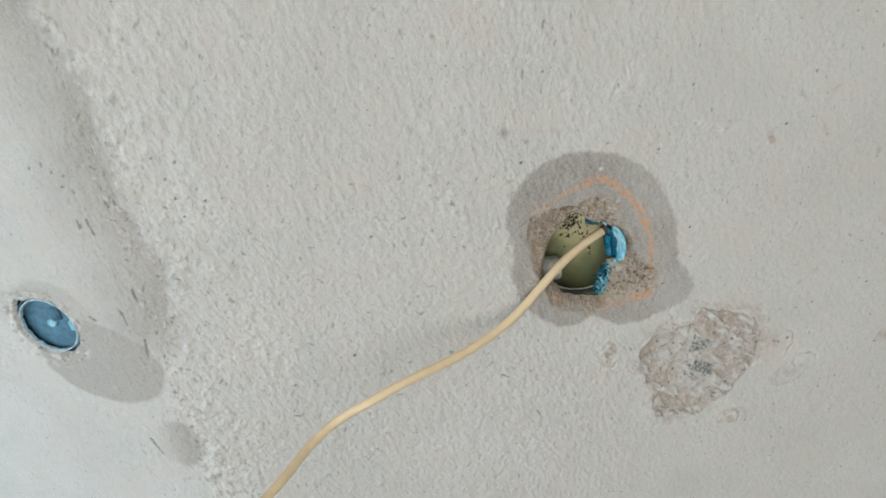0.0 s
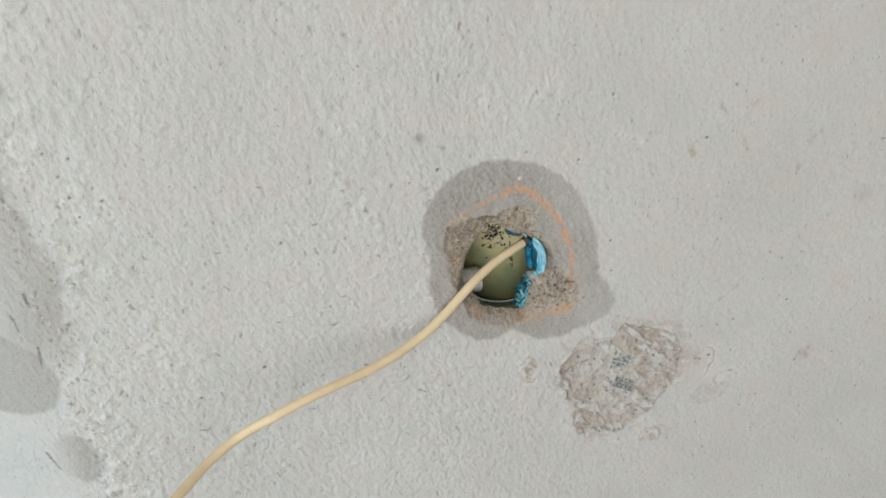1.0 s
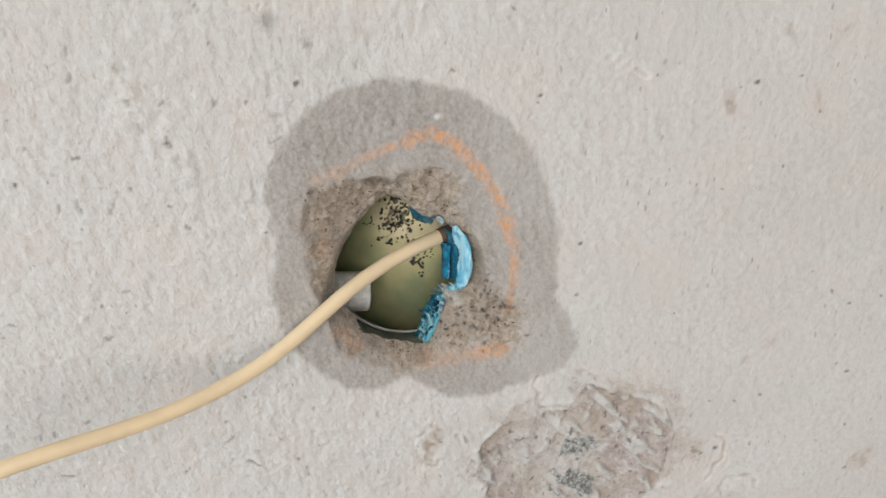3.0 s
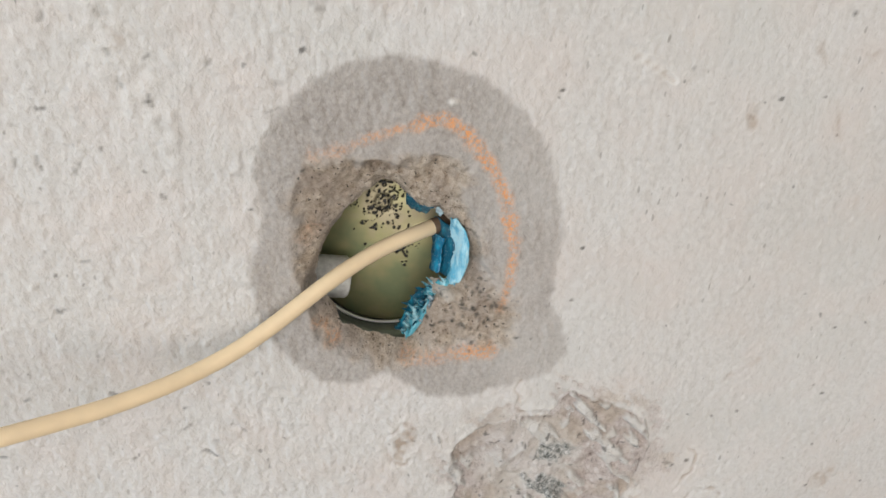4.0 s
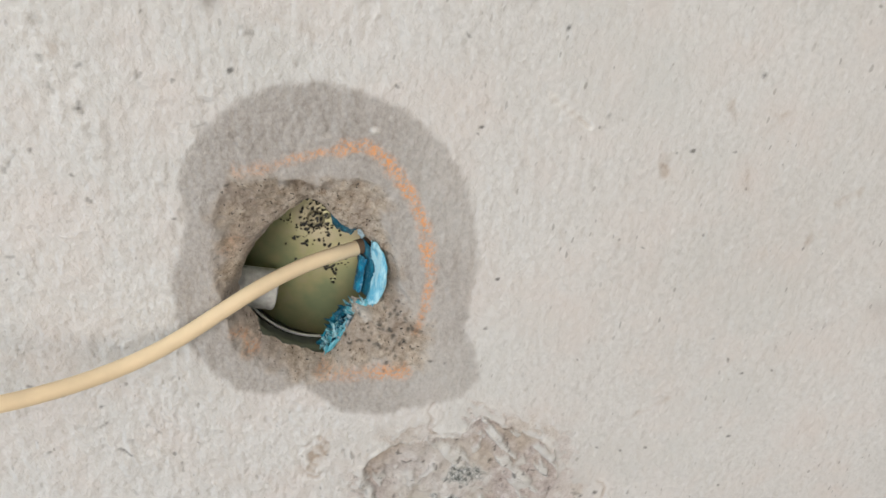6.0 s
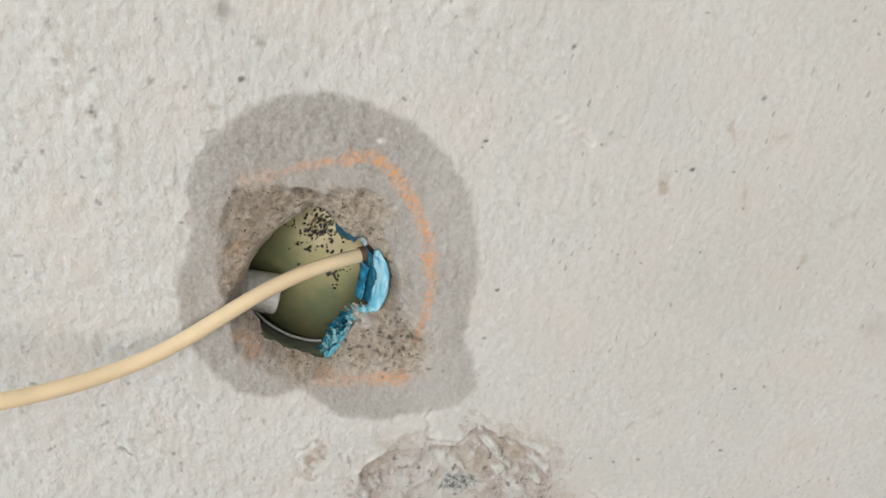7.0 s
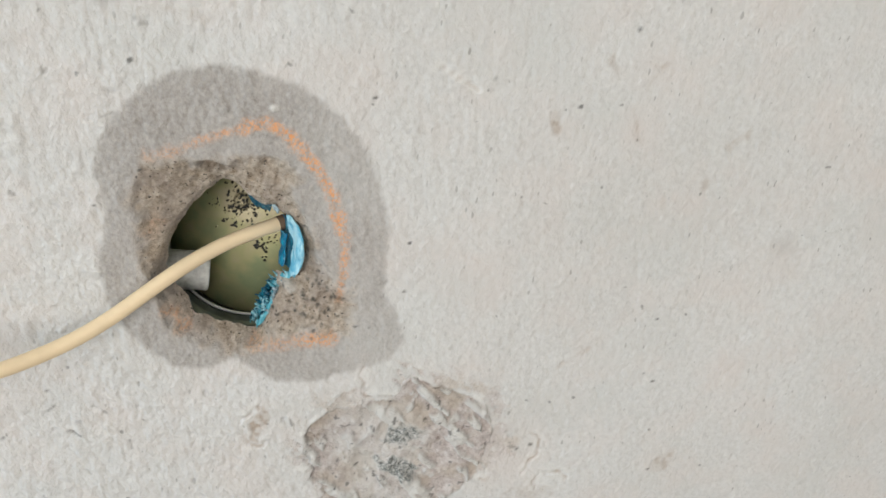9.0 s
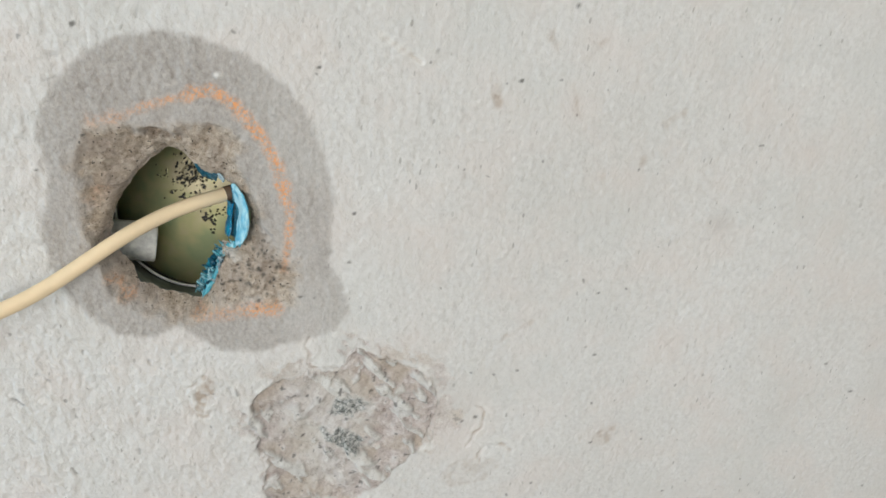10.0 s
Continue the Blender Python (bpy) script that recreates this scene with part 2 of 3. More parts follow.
def lattice(x, z, size, seed):
    """Smooth value noise from 0 to 1 with cells of that size in metres."""
    g = np.random.default_rng(seed).random((256, 256))
    u, v = x / size + 1000.0, z / size + 1000.0
    i, k = np.floor(u).astype(int), np.floor(v).astype(int)
    f, h = u - i, v - k
    f, h = f * f * (3 - 2 * f), h * h * (3 - 2 * h)
    i0, i1, k0, k1 = i % 256, (i + 1) % 256, k % 256, (k + 1) % 256
    return (g[i0, k0] * (1 - f) + g[i1, k0] * f) * (1 - h) + (g[i0, k1] * (1 - f) + g[i1, k1] * f) * h


def cloud(x, z, size, seed, octaves=4):
    """Fractal noise about zero, from -1 to 1."""
    out, amp, total = 0, 1.0, 0.0
    for o in range(octaves):
        out, total = out + amp * (2 * lattice(x, z, size / 2**o, seed + o) - 1), total + amp
        amp *= 0.55
    return out / total


def step(lo, hi, v):
    s = np.clip((v - lo) / (hi - lo), 0, 1)
    return s * s * (3 - 2 * s)


def disc(x, z, cx, cz, rx, rz=None, turn=0.0):
    """Signed distance (about) to an ellipse; negative inside."""
    rz = rz or rx
    c, s = math.cos(radians(turn)), math.sin(radians(turn))
    u, v = (x - cx) * c + (z - cz) * s, -(x - cx) * s + (z - cz) * c
    return (np.hypot(u / rx, v / rz) - 1) * min(rx, rz)


def union(*d):
    out = d[0]
    for e in d[1:]:
        out = np.minimum(out, e)
    return out


def line(x, z, ax, az, bx, bz):
    """Distance to a straight stroke."""
    dx, dz = bx - ax, bz - az
    k = np.clip(((x - ax) * dx + (z - az) * dz) / (dx * dx + dz * dz), 0, 1)
    return np.hypot(x - ax - k * dx, z - az - k * dz)


def outline(x, z, corners):
    """Signed distance to a closed outline through those corners; negative inside."""
    near, inside = np.full(x.shape, 9.0), np.zeros(x.shape, bool)
    for (ax, az), (bx, bz) in zip(corners, corners[1:] + corners[:1]):
        near = np.minimum(near, line(x, z, ax, az, bx, bz))
        crosses = (az > z) != (bz > z)
        inside ^= crosses & (x < ax + (bx - ax) * (z - az) / ((bz - az) or 1e-9))
    return np.where(inside, -near, near)


# ---- the plastered wall ----
def spread(*runs):
    """Grid lines: runs of (from, to, spacing)."""
    return np.unique(np.concatenate([np.linspace(a, b, max(2, round((b - a) / d) + 1)) for a, b, d in runs]).round(5))


GX = spread((-1.95, -0.75, 0.04), (-0.75, -0.46, 0.0022), (-0.46, -0.36, 0.0014), (-0.36, -0.07, 0.0017), (-0.07, 0.135, 0.0008),
            (0.135, 0.23, 0.0010), (0.23, 0.38, 0.0014), (0.38, 0.62, 0.0024), (0.62, 1.6, 0.05))
GZ = spread((0.0, 0.88, 0.06), (0.88, 1.05, 0.0022), (1.05, 1.20, 0.0010), (1.20, 1.40, 0.0008), (1.40, 1.62, 0.0022), (1.62, 3.2, 0.06))
X, Z = np.meshgrid(GX, GZ)

# the rounded edge of the wall, where the thick coat ends raggedly and the wall falls back
edge = X + 0.406 + 0.009 * cloud(X, Z, 0.030, 12) + 0.008 * cloud(X * 0.7, Z, 0.011, 13, 3) + 0.005 * cloud(X, Z, 0.0045, 14, 2) - 0.015 * np.exp(-((Z - 1.32) / 0.06) ** 2) + 0.036 * np.exp(-((Z - 1.178) / 0.030) ** 2) + 0.018 * step(1.16, 1.05, Z) + 0.02 * step(1.50, 1.60, Z)
back = np.maximum(0, -(X + 0.412))
Y = 0.40 * (np.sqrt(back**2 + 0.075**2) - 0.075) + 0.0022 * step(0.004, -0.014, edge)
# ragged lime along that edge
bare = step(0.11, 0.0, edge) * step(-0.006, 0.004, edge) * step(-0.35, 0.35, cloud(X, Z, 0.03, 20)) * 0.85
bare = np.maximum(bare, 0.55 * step(0.35, 0.75, cloud(X, Z, 0.055, 22, 5)) * step(0.05, -0.05, X))
for cx, cz, rx, rz, turn in ((-0.115, 1.372, 0.016, 0.034, 30), (0.064, 1.452, 0.016, 0.010, 20), (0.013, 1.443, 0.010, 0.018, 10), (-0.315, 1.23, 0.03, 0.06, 10)):
    bare = np.maximum(bare, 0.35 * step(0.006, -0.008, disc(X, Z, cx, cz, rx, rz, turn) + 0.012 * cloud(X, Z, 0.02, 23, 4)))
Y -= 0.0040 * bare * (0.4 + cloud(X, Z, 0.010, 21, 3))
# trowel and brush relief
coarse = 0.35 + 0.65 * step(0.16, -0.08, X + 0.05 * cloud(X, Z, 0.12, 33))
Y += 0.0020 * cloud(X, Z, 0.22, 30, 3) + 0.00045 * cloud(X * 1.3 + Z * 0.2, Z * 0.8, 0.022, 31, 3) + 0.00110 * coarse * cloud(X * 1.35 + Z * 0.25, Z * 0.85, 0.0058, 32, 2)
Y -= 0.0009 * coarse * step(0.45, 0.8, cloud(X * 1.2 + Z * 0.5, Z * 0.7, 0.012, 34, 3))

# damp stain round the broken hole, four lobes
wob = 0.0022 * cloud(X, Z, 0.02, 40, 3)
DAMP = [(0.004, 1.3915), (0.026, 1.3915), (0.048, 1.3855), (0.070, 1.372), (0.085, 1.353), (0.096, 1.332), (0.102, 1.311), (0.1025, 1.285), (0.1035, 1.271), (0.113, 1.254), (0.1195, 1.239),
        (0.114, 1.225), (0.093, 1.2155), (0.070, 1.2065), (0.047, 1.2055), (0.030, 1.2135), (0.0185, 1.2205), (0.005, 1.2105), (-0.014, 1.2095), (-0.033, 1.2205), (-0.048, 1.240), (-0.0555, 1.264),
        (-0.0555, 1.283), (-0.050, 1.306), (-0.057, 1.329), (-0.0525, 1.348), (-0.039, 1.369), (-0.018, 1.384)]
d1 = outline(X, Z, DAMP) - 0.0010 + wob
damp = step(0.0026, -0.0022, d1 + 0.0016 * cloud(X, Z, 0.0045, 45, 2)) * (0.84 + 0.22 * cloud(X, Z, 0.035, 41)) * (1 - 0.18 * step(0.03, 0.10, X)) * (1 - 0.12 * step(0.006, 0.0, disc(X, Z, 0.104, 1.238, 0.020, 0.022)))
# damp stain by the second box, and painted shade that follows the ragged edge
d2 = disc(X, Z, -0.516, 1.216, 0.083, 0.054, -12) + wob * 1.2
d2a = disc(X, Z, -0.548, 1.268, 0.060, 0.046, -10) + wob * 1.4
d3 = disc(X, Z, -0.448, 1.106, 0.030, 0.034, -8) + wob * 2
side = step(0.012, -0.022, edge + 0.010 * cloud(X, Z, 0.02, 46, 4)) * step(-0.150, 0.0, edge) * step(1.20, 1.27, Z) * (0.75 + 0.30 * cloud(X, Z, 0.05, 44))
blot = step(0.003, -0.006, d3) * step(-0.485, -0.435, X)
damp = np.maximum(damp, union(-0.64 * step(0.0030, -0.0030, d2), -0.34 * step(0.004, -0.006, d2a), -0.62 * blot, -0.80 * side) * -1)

# crumbled mortar crater and the opening in it
CRATER = [(-0.033, 1.335), (-0.021, 1.3395), (-0.006, 1.338), (0.010, 1.3415), (0.024, 1.349), (0.037, 1.3465), (0.048, 1.340), (0.0505, 1.325), (0.058, 1.306), (0.066, 1.290), (0.078, 1.272), (0.087, 1.260),
          (0.089, 1.243), (0.080, 1.2385), (0.058, 1.236), (0.041, 1.230), (0.026, 1.2205), (0.012, 1.2215), (-0.004, 1.2240), (-0.020, 1.237), (-0.0315, 1.260), (-0.0365, 1.283), (-0.0405, 1.306), (-0.0365, 1.324)]
c1 = outline(X, Z, CRATER) + 0.0042 * cloud(X, Z, 0.016, 50, 5)
HOLE = [(0.006, 1.3285), (0.015, 1.3255), (0.0225, 1.3205), (0.033, 1.3140), (0.042, 1.3100), (0.051, 1.3040), (0.0575, 1.288), (0.0575, 1.2745), (0.050, 1.2695), (0.0415, 1.2675), (0.0385, 1.254),
        (0.036, 1.241), (0.0300, 1.2275), (0.018, 1.2295), (0.0045, 1.2315), (-0.0090, 1.2370), (-0.0135, 1.2475), (-0.0240, 1.2575), (-0.0265, 1.2680), (-0.0255, 1.2810), (-0.0205, 1.2955), (-0.011, 1.3100), (-0.0035, 1.3205)]
hole = outline(X, Z, HOLE) + 0.0016 * cloud(X, Z, 0.009, 51, 4)
mortar = step(0.0016, -0.0030, c1)
soil = step(0.0045, -0.0085, c1 + 0.0085 * cloud(X, Z, 0.008, 54, 4)) * (0.80 + 0.20 * step(-0.3, 0.3, cloud(X, Z, 0.014, 57, 3)))
reach = np.clip(-c1 / np.maximum(-c1 + np.maximum(hole, 0), 1e-5), 0, 1)
dip = mortar * (0.0012 + 0.0105 * reach**1.3 + 0.0042 * cloud(X, Z, 0.008, 52, 5) + 0.0014 * cloud(X, Z, 0.0026, 55, 2) * np.minimum(1, reach * 4))
slot = union(disc(X, Z, 0.001, 1.3375, 0.0052, 0.0042, 10), disc(X, Z, 0.010, 1.3365, 0.0050, 0.0022, -10)) + 0.0022 * cloud(X, Z, 0.006, 56, 3)
dip += 0.010 * step(0.0016, -0.0024, slot) * mortar
Y += np.maximum(dip, -0.001)
Y += 0.006 * step(0.0006, -0.0022, hole)

# orange chalk line
orange = np.zeros_like(X)
bend = ((-0.011, 1.3475), (0.005, 1.3555), (0.018, 1.361), (0.032, 1.366), (0.041, 1.3625), (0.050, 1.3535), (0.060, 1.343), (0.0675, 1.331), (0.074, 1.315), (0.0785, 1.299), (0.080, 1.279), (0.0785, 1.262))
for n, ((ax, az), (bx, bz)) in enumerate(zip(bend, bend[1:])):
    wide = (0.0038, 0.0042, 0.0052, 0.0060, 0.0062, 0.0058, 0.0056, 0.0058, 0.0056, 0.0054, 0.0050)[n]
    orange = np.maximum(orange, (0.50, 0.62, 0.80, 1, 1, 0.95, 0.9, 0.95, 0.9, 0.8, 0.65)[n] * step(wide, wide * 0.1, line(X, Z, ax, az, bx, bz) + 0.0030 * cloud(X, Z, 0.007, 60)))
for ax, az, bx, bz, k in ((0.060, 1.2335, 0.076, 1.2365, 0.75), (0.030, 1.227, 0.056, 1.2320, 0.42), (-0.019, 1.244, -0.012, 1.234, 0.55), (-0.029, 1.340, -0.018, 1.344, 0.38), (-0.031, 1.292, -0.028, 1.300, 0.25)):
    orange = np.maximum(orange, k * step(0.0065, 0.0008, line(X, Z, ax, az, bx, bz) + 0.004 * cloud(X, Z, 0.008, 62)))
orange *= 0.55 + 0.45 * step(-0.5, 0.15, cloud(X, Z, 0.0032, 65, 2))

# chipped patch where the coat has flaked away
PATCH = [(0.126, 1.2125), (0.150, 1.2085), (0.172, 1.199), (0.186, 1.187), (0.189, 1.168), (0.184, 1.146), (0.174, 1.130), (0.166, 1.108), (0.148, 1.098), (0.140, 1.086), (0.124, 1.077), (0.100, 1.083), (0.083, 1.079),
         (0.0755, 1.096), (0.081, 1.1145), (0.0735, 1.131), (0.066, 1.149), (0.0695, 1.165), (0.078, 1.1795), (0.098, 1.188), (0.118, 1.197)]
d4 = outline(X, Z, PATCH) + 0.0085 * cloud(X, Z, 0.018, 70, 6)
chip = step(0.0008, -0.0010, d4)
lumps = cloud(X, Z, 0.012, 71, 5)
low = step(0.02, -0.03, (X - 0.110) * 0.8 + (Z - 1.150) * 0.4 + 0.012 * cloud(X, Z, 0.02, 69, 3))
Y += step(0.004 - 0.003 * low, -0.006 + 0.005 * low, d4) * (0.0018 + 0.0016 * low + 0.0044 * lumps)
# long lime flakes that run down to the right, and broad thin smears of lime
u, v = X * 0.80 - Z * 0.60, X * 0.60 + Z * 0.80
flakes = chip * np.maximum(step(0.22, 0.28, cloud(u * 0.55, v * 1.6, 0.012, 72, 3)), 0.8 * step(0.36, 0.42, cloud(u * 1.3, v * 0.7, 0.010, 68, 3)))
smear = chip * step(0.012, -0.012, union(disc(X, Z, 0.112, 1.160, 0.026, 0.030, 10), disc(X, Z, 0.120, 1.118, 0.026, 0.018, -10)) + 0.016 * cloud(X, Z, 0.016, 67, 4))
lime = np.maximum(flakes * 0.85, smear * 0.45)
Y -= 0.0034 * flakes
green = union(disc(X, Z, 0.1290, 1.1665, 0.0125, 0.0105, 20), disc(X, Z, 0.1290, 1.1385, 0.0130, 0.0085, -18)) + 0.0075 * cloud(X, Z, 0.006, 78, 4)
halo = step(0.006, 0.001, green + 0.006 * cloud(X, Z, 0.010, 74))
lime = np.maximum(lime, halo * chip * 0.65)
loose = step(0.020, 0.004, d4) * (1 - chip)
lime = np.maximum(lime, 0.4 * loose * step(0.30, 0.36, cloud(X, Z, 0.008, 76, 3)))
# thin flaked islands beside the patch
isles = union(disc(X, Z, 0.197, 1.163, 0.011, 0.014, 20), disc(X, Z, 0.088, 1.192, 0.012, 0.006, 35), disc(X, Z, 0.180, 1.204, 0.014, 0.005, -35), disc(X, Z, 0.162, 1.075, 0.016, 0.006, 8)) + 0.009 * cloud(X, Z, 0.010, 66, 4)
stray = np.maximum(loose * step(0.16, 0.24, cloud(X * 0.8 + Z * 0.4, Z, 0.011, 77, 4)), step(0.001, -0.002, isles) * (1 - chip))
Y += 0.0010 * stray
chip = np.maximum(chip, 0.6 * stray)
crust = 0.9 * step(0.0012, -0.0022, green)
Y -= 0.0012 * crust * (0.5 + cloud(X, Z, 0.0035, 73, 3))
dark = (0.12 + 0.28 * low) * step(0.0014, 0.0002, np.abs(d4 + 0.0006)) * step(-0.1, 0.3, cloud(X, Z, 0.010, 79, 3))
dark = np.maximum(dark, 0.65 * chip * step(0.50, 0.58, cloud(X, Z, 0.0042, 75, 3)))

# small scars, dabs, specks and crumbs
brown = np.zeros_like(X)
for cx, cz, rx, rz, turn, k in ((0.187, 1.385, 0.0035, 0.007, 25, 0.55), (0.295, 1.386, 0.003, 0.011, -40, 0.4), (0.312, 1.155, 0.006, 0.011, -35, 0.45), (0.240, 1.420, 0.0018, 0.006, -35, 0.4), (0.213, 1.418, 0.0016, 0.005, 35, 0.4), (0.2235, 1.2285, 0.0010, 0.006, -52, 0.5), (0.330, 1.365, 0.0016, 0.005, -40, 0.3), (-0.120, 1.384, 0.003, 0.007, 25, 0.4), (-0.012, 1.417, 0.007, 0.0014, -8, 0.35), (0.262, 1.345, 0.0014, 0.004, 20, 0.3), (0.145, 1.335, 0.0010, 0.003, 10, 0.4),
                               (0.036, 1.168, 0.0050, 0.015, -14, 0.70), (0.238, 1.422, 0.005, 0.0016, 10, 0.45), (0.234, 1.388, 0.0012, 0.007, 25, 0.4), (0.231, 1.236, 0.0012, 0.010, -50, 0.35), (0.284, 1.357, 0.0014, 0.003, 0, 0.35), (-0.187, 1.333, 0.003, 0.0022, 30, 0.6), (0.162, 1.066, 0.014, 0.005, 10, 0.35), (0.220, 1.118, 0.022, 0.012, 20, 0.25)):
    d = disc(X, Z, cx, cz, rx, rz, turn) + 0.003 * cloud(X, Z, 0.007, int(900 + 100 * cx), 3)
    f = step(0.001, -0.0015, d) * k * (0.35 + 0.65 * step(-0.25, 0.35, cloud(X, Z, 0.004, 91, 2)))
    brown = np.maximum(brown, f)
    Y += f * (0.0008 + 0.001 * cloud(X, Z, 0.004, 90, 2))
for cx, cz, r in ((-0.038, 1.390, 0.0018), (0.087, 1.386, 0.0010), (-0.058, 1.309, 0.0013), (0.116, 1.304, 0.0011), (-0.0115, 1.471, 0.0012), (-0.229, 1.201, 0.0016), (-0.299, 1.172, 0.0016), (0.117, 1.442, 0.0013), (0.207, 1.161, 0.0012), (0.491, 1.209, 0.0014), (-0.359, 1.379, 0.0015), (-0.106, 1.358, 0.0014), (-0.372, 1.440, 0.0014), (-0.352, 1.433, 0.0016), (-0.366, 1.418, 0.0013), (-0.362, 1.398, 0.0018), (-0.340, 1.405, 0.0012), (-0.335, 1.392, 0.0015), (-0.500, 1.440, 0.0016), (-0.475, 1.435, 0.0013), (-0.470, 1.420, 0.0015), (0.199, 1.395, 0.0014), (0.279, 1.268, 0.0010), (0.252, 1.288, 0.0009), (0.304, 1.150, 0.0012), (0.280, 1.227, 0.0011), (0.288, 1.222, 0.0010), (-0.042, 0.996, 0.0014), (-0.090, 1.185, 0.0012), (0.216, 1.165, 0.0016), (-0.187, 1.334, 0.0016),
                  (0.150, 1.405, 0.0009), (0.222, 1.440, 0.0012), (0.090, 1.246, 0.0012), (0.074, 1.262, 0.0013), (0.066, 1.270, 0.0012), (0.062, 1.258, 0.0009), (-0.034, 1.332, 0.0011)):
    dark = np.maximum(dark, 0.8 * step(0.0006, -0.0006, disc(X, Z, cx, cz, r, r * 0.7, 40) + 0.0006 * cloud(X, Z, 0.002, 95, 2)))
rng = np.random.default_rng(5)
# short dark dashes and pale crumbs on the coarse side
for n in range(760):
    cx, cz, ln = -0.43 + 0.5 * rng.random() ** 2.2, rng.uniform(0.95, 1.57), rng.uniform(0.002, 0.007)
    if math.hypot(cx - 0.02, cz - 1.29) < 0.10:
        continue
    a = radians(rng.normal(100, 35))
    i0, i1 = np.searchsorted(GX, (cx - 0.008, cx + 0.008))
    k0, k1 = np.searchsorted(GZ, (cz - 0.008, cz + 0.008))
    w = np.s_[k0:k1, i0:i1]
    if not X[w].size:
        continue
    d = line(X[w], Z[w], cx, cz, cx + ln * math.cos(a), cz + ln * math.sin(a)) + 0.0010 * cloud(X[w], Z[w], 0.004, 103, 2)
    f = step(0.0012, 0.0002, d)
    if rng.random() < 0.6:
        dark[w] = np.maximum(dark[w], rng.uniform(0.15, 0.55) * f)
        Y[w] += 0.0006 * f
    else:
        lime[w] = np.maximum(lime[w], rng.uniform(0.2, 0.6) * f)
        Y[w] -= 0.0010 * f
# dark grit in the broken mortar below the sleeve
for n in range(70):
    cx, cz, r = rng.normal(0.062, 0.011), rng.normal(1.257, 0.010), rng.uniform(0.0005, 0.0013)
    i0, i1 = np.searchsorted(GX, (cx - 0.004, cx + 0.004))
    k0, k1 = np.searchsorted(GZ, (cz - 0.004, cz + 0.004))
    w = np.s_[k0:k1, i0:i1]
    dark[w] = np.maximum(dark[w], rng.uniform(0.4, 0.9) * step(0.0006, -0.0004, disc(X[w], Z[w], cx, cz, r, r * rng.uniform(0.5, 1), rng.uniform(0, 180)) + 0.0008 * cloud(X[w], Z[w], 0.002, 104, 2)))
# black slashes beside the second box
for ax, az, bx, bz in ((-0.469, 1.384, -0.468, 1.376), (-0.458, 1.385, -0.456, 1.369), (-0.437, 1.306, -0.436, 1.292), (-0.460, 1.282, -0.457, 1.264), (-0.444, 1.245, -0.448, 1.223), (-0.484, 1.111, -0.474, 1.088),
                       (-0.465, 1.431, -0.464, 1.430), (-0.461, 1.416, -0.460, 1.413), (-0.500, 1.273, -0.495, 1.269), (-0.485, 1.445, -0.484, 1.443)):
    dark = np.maximum(dark, 0.6 * step(0.0022, 0.0004, line(X, Z, ax, az, bx, bz) + 0.0012 * cloud(X, Z, 0.006, 97, 2)))
# flaked rims and scratches beyond the chipped patch
for cx, cz, r, a0, a1 in ((0.203, 1.158, 0.018, -60, 55), (0.236, 1.130, 0.011, 20, 200), (0.160, 1.066, 0.011, 0, 180), (0.110, 1.212, 0.013, 150, 300), (0.036, 1.167, 0.011, 90, 300)):
    a = np.degrees(np.arctan2(Z - cz, X - cx)) % 360
    inside = ((a - a0) % 360) < (a1 - a0)
    d = np.abs(np.hypot(X - cx, (Z - cz) * 0.8) - r + 0.004 * cloud(X, Z, 0.009, 98, 3))
    f = step(0.0016, 0.0004, d) * inside
    Y += 0.0008 * f
    brown = np.maximum(brown, 0.55 * f * step(-0.3, 0.4, cloud(X, Z, 0.006, 102)))
    lime = np.maximum(lime, 0.2 * step(0.003, 0.001, np.abs(d - 0.003)) * inside)
scratch = line(X, Z, 0.118, 1.408, 0.142, 1.397)
Y += 0.0012 * step(0.0016, 0.0004, scratch)
lime = np.maximum(lime, 0.45 * step(0.0016, 0.0004, np.abs(scratch - 0.0012)))
brown = np.maximum(brown, 0.35 * step(0.0012, 0.0003, scratch))
# pale broken lip of plaster under the flap
lip = disc(X, Z, 0.0475, 1.2660, 0.0060, 0.0030, -35) + 0.002 * cloud(X, Z, 0.004, 107, 3)
lime = np.maximum(lime, 0.55 * step(0.0012, -0.0012, lip))
Y -= 0.002 * step(0.0012, -0.0020, lip)
crumb = disc(X, Z, 0.035, 1.374, 0.0026, 0.0022)
Y -= 0.0016 * step(0.0006, -0.002, crumb)
lime = np.maximum(lime, 0.6 * step(0.0006, -0.0008, crumb))
smudge = step(0.003, -0.003, disc(X, Z, -0.050, 1.420, 0.0045, 0.004)) + 0.35 * step(0.006, -0.004, disc(X, Z, 0.346, 1.326, 0.006))
dark = np.maximum(dark, 0.35 * smudge)

# the broken opening of the second box
BOX_GAP = [(-0.600, 1.281), (-0.567, 1.2860), (-0.546, 1.2850), (-0.535, 1.270), (-0.5285, 1.2555), (-0.533, 1.232), (-0.549, 1.2195), (-0.574, 1.2165), (-0.597, 1.2235), (-0.610, 1.245), (-0.610, 1.266)]
h2 = outline(X, Z, BOX_GAP) - 0.0025 + 0.0025 * cloud(X, Z, 0.014, 99, 3)
rim2 = step(0.018, 0.006, h2 + 0.004 * cloud(X, Z, 0.014, 100, 3))
mortar = np.maximum(soil, rim2 * step(-0.1, 0.4, cloud(X, Z, 0.009, 101)) * 0.38)
lime = np.maximum(lime, 0.55 * rim2 * step(0.1, 0.3, cloud(X, Z, 0.006, 105, 3)))
dark = np.maximum(dark, 0.4 * rim2 * step(0.3, 0.45, cloud(X, Z, 0.005, 106, 3)))
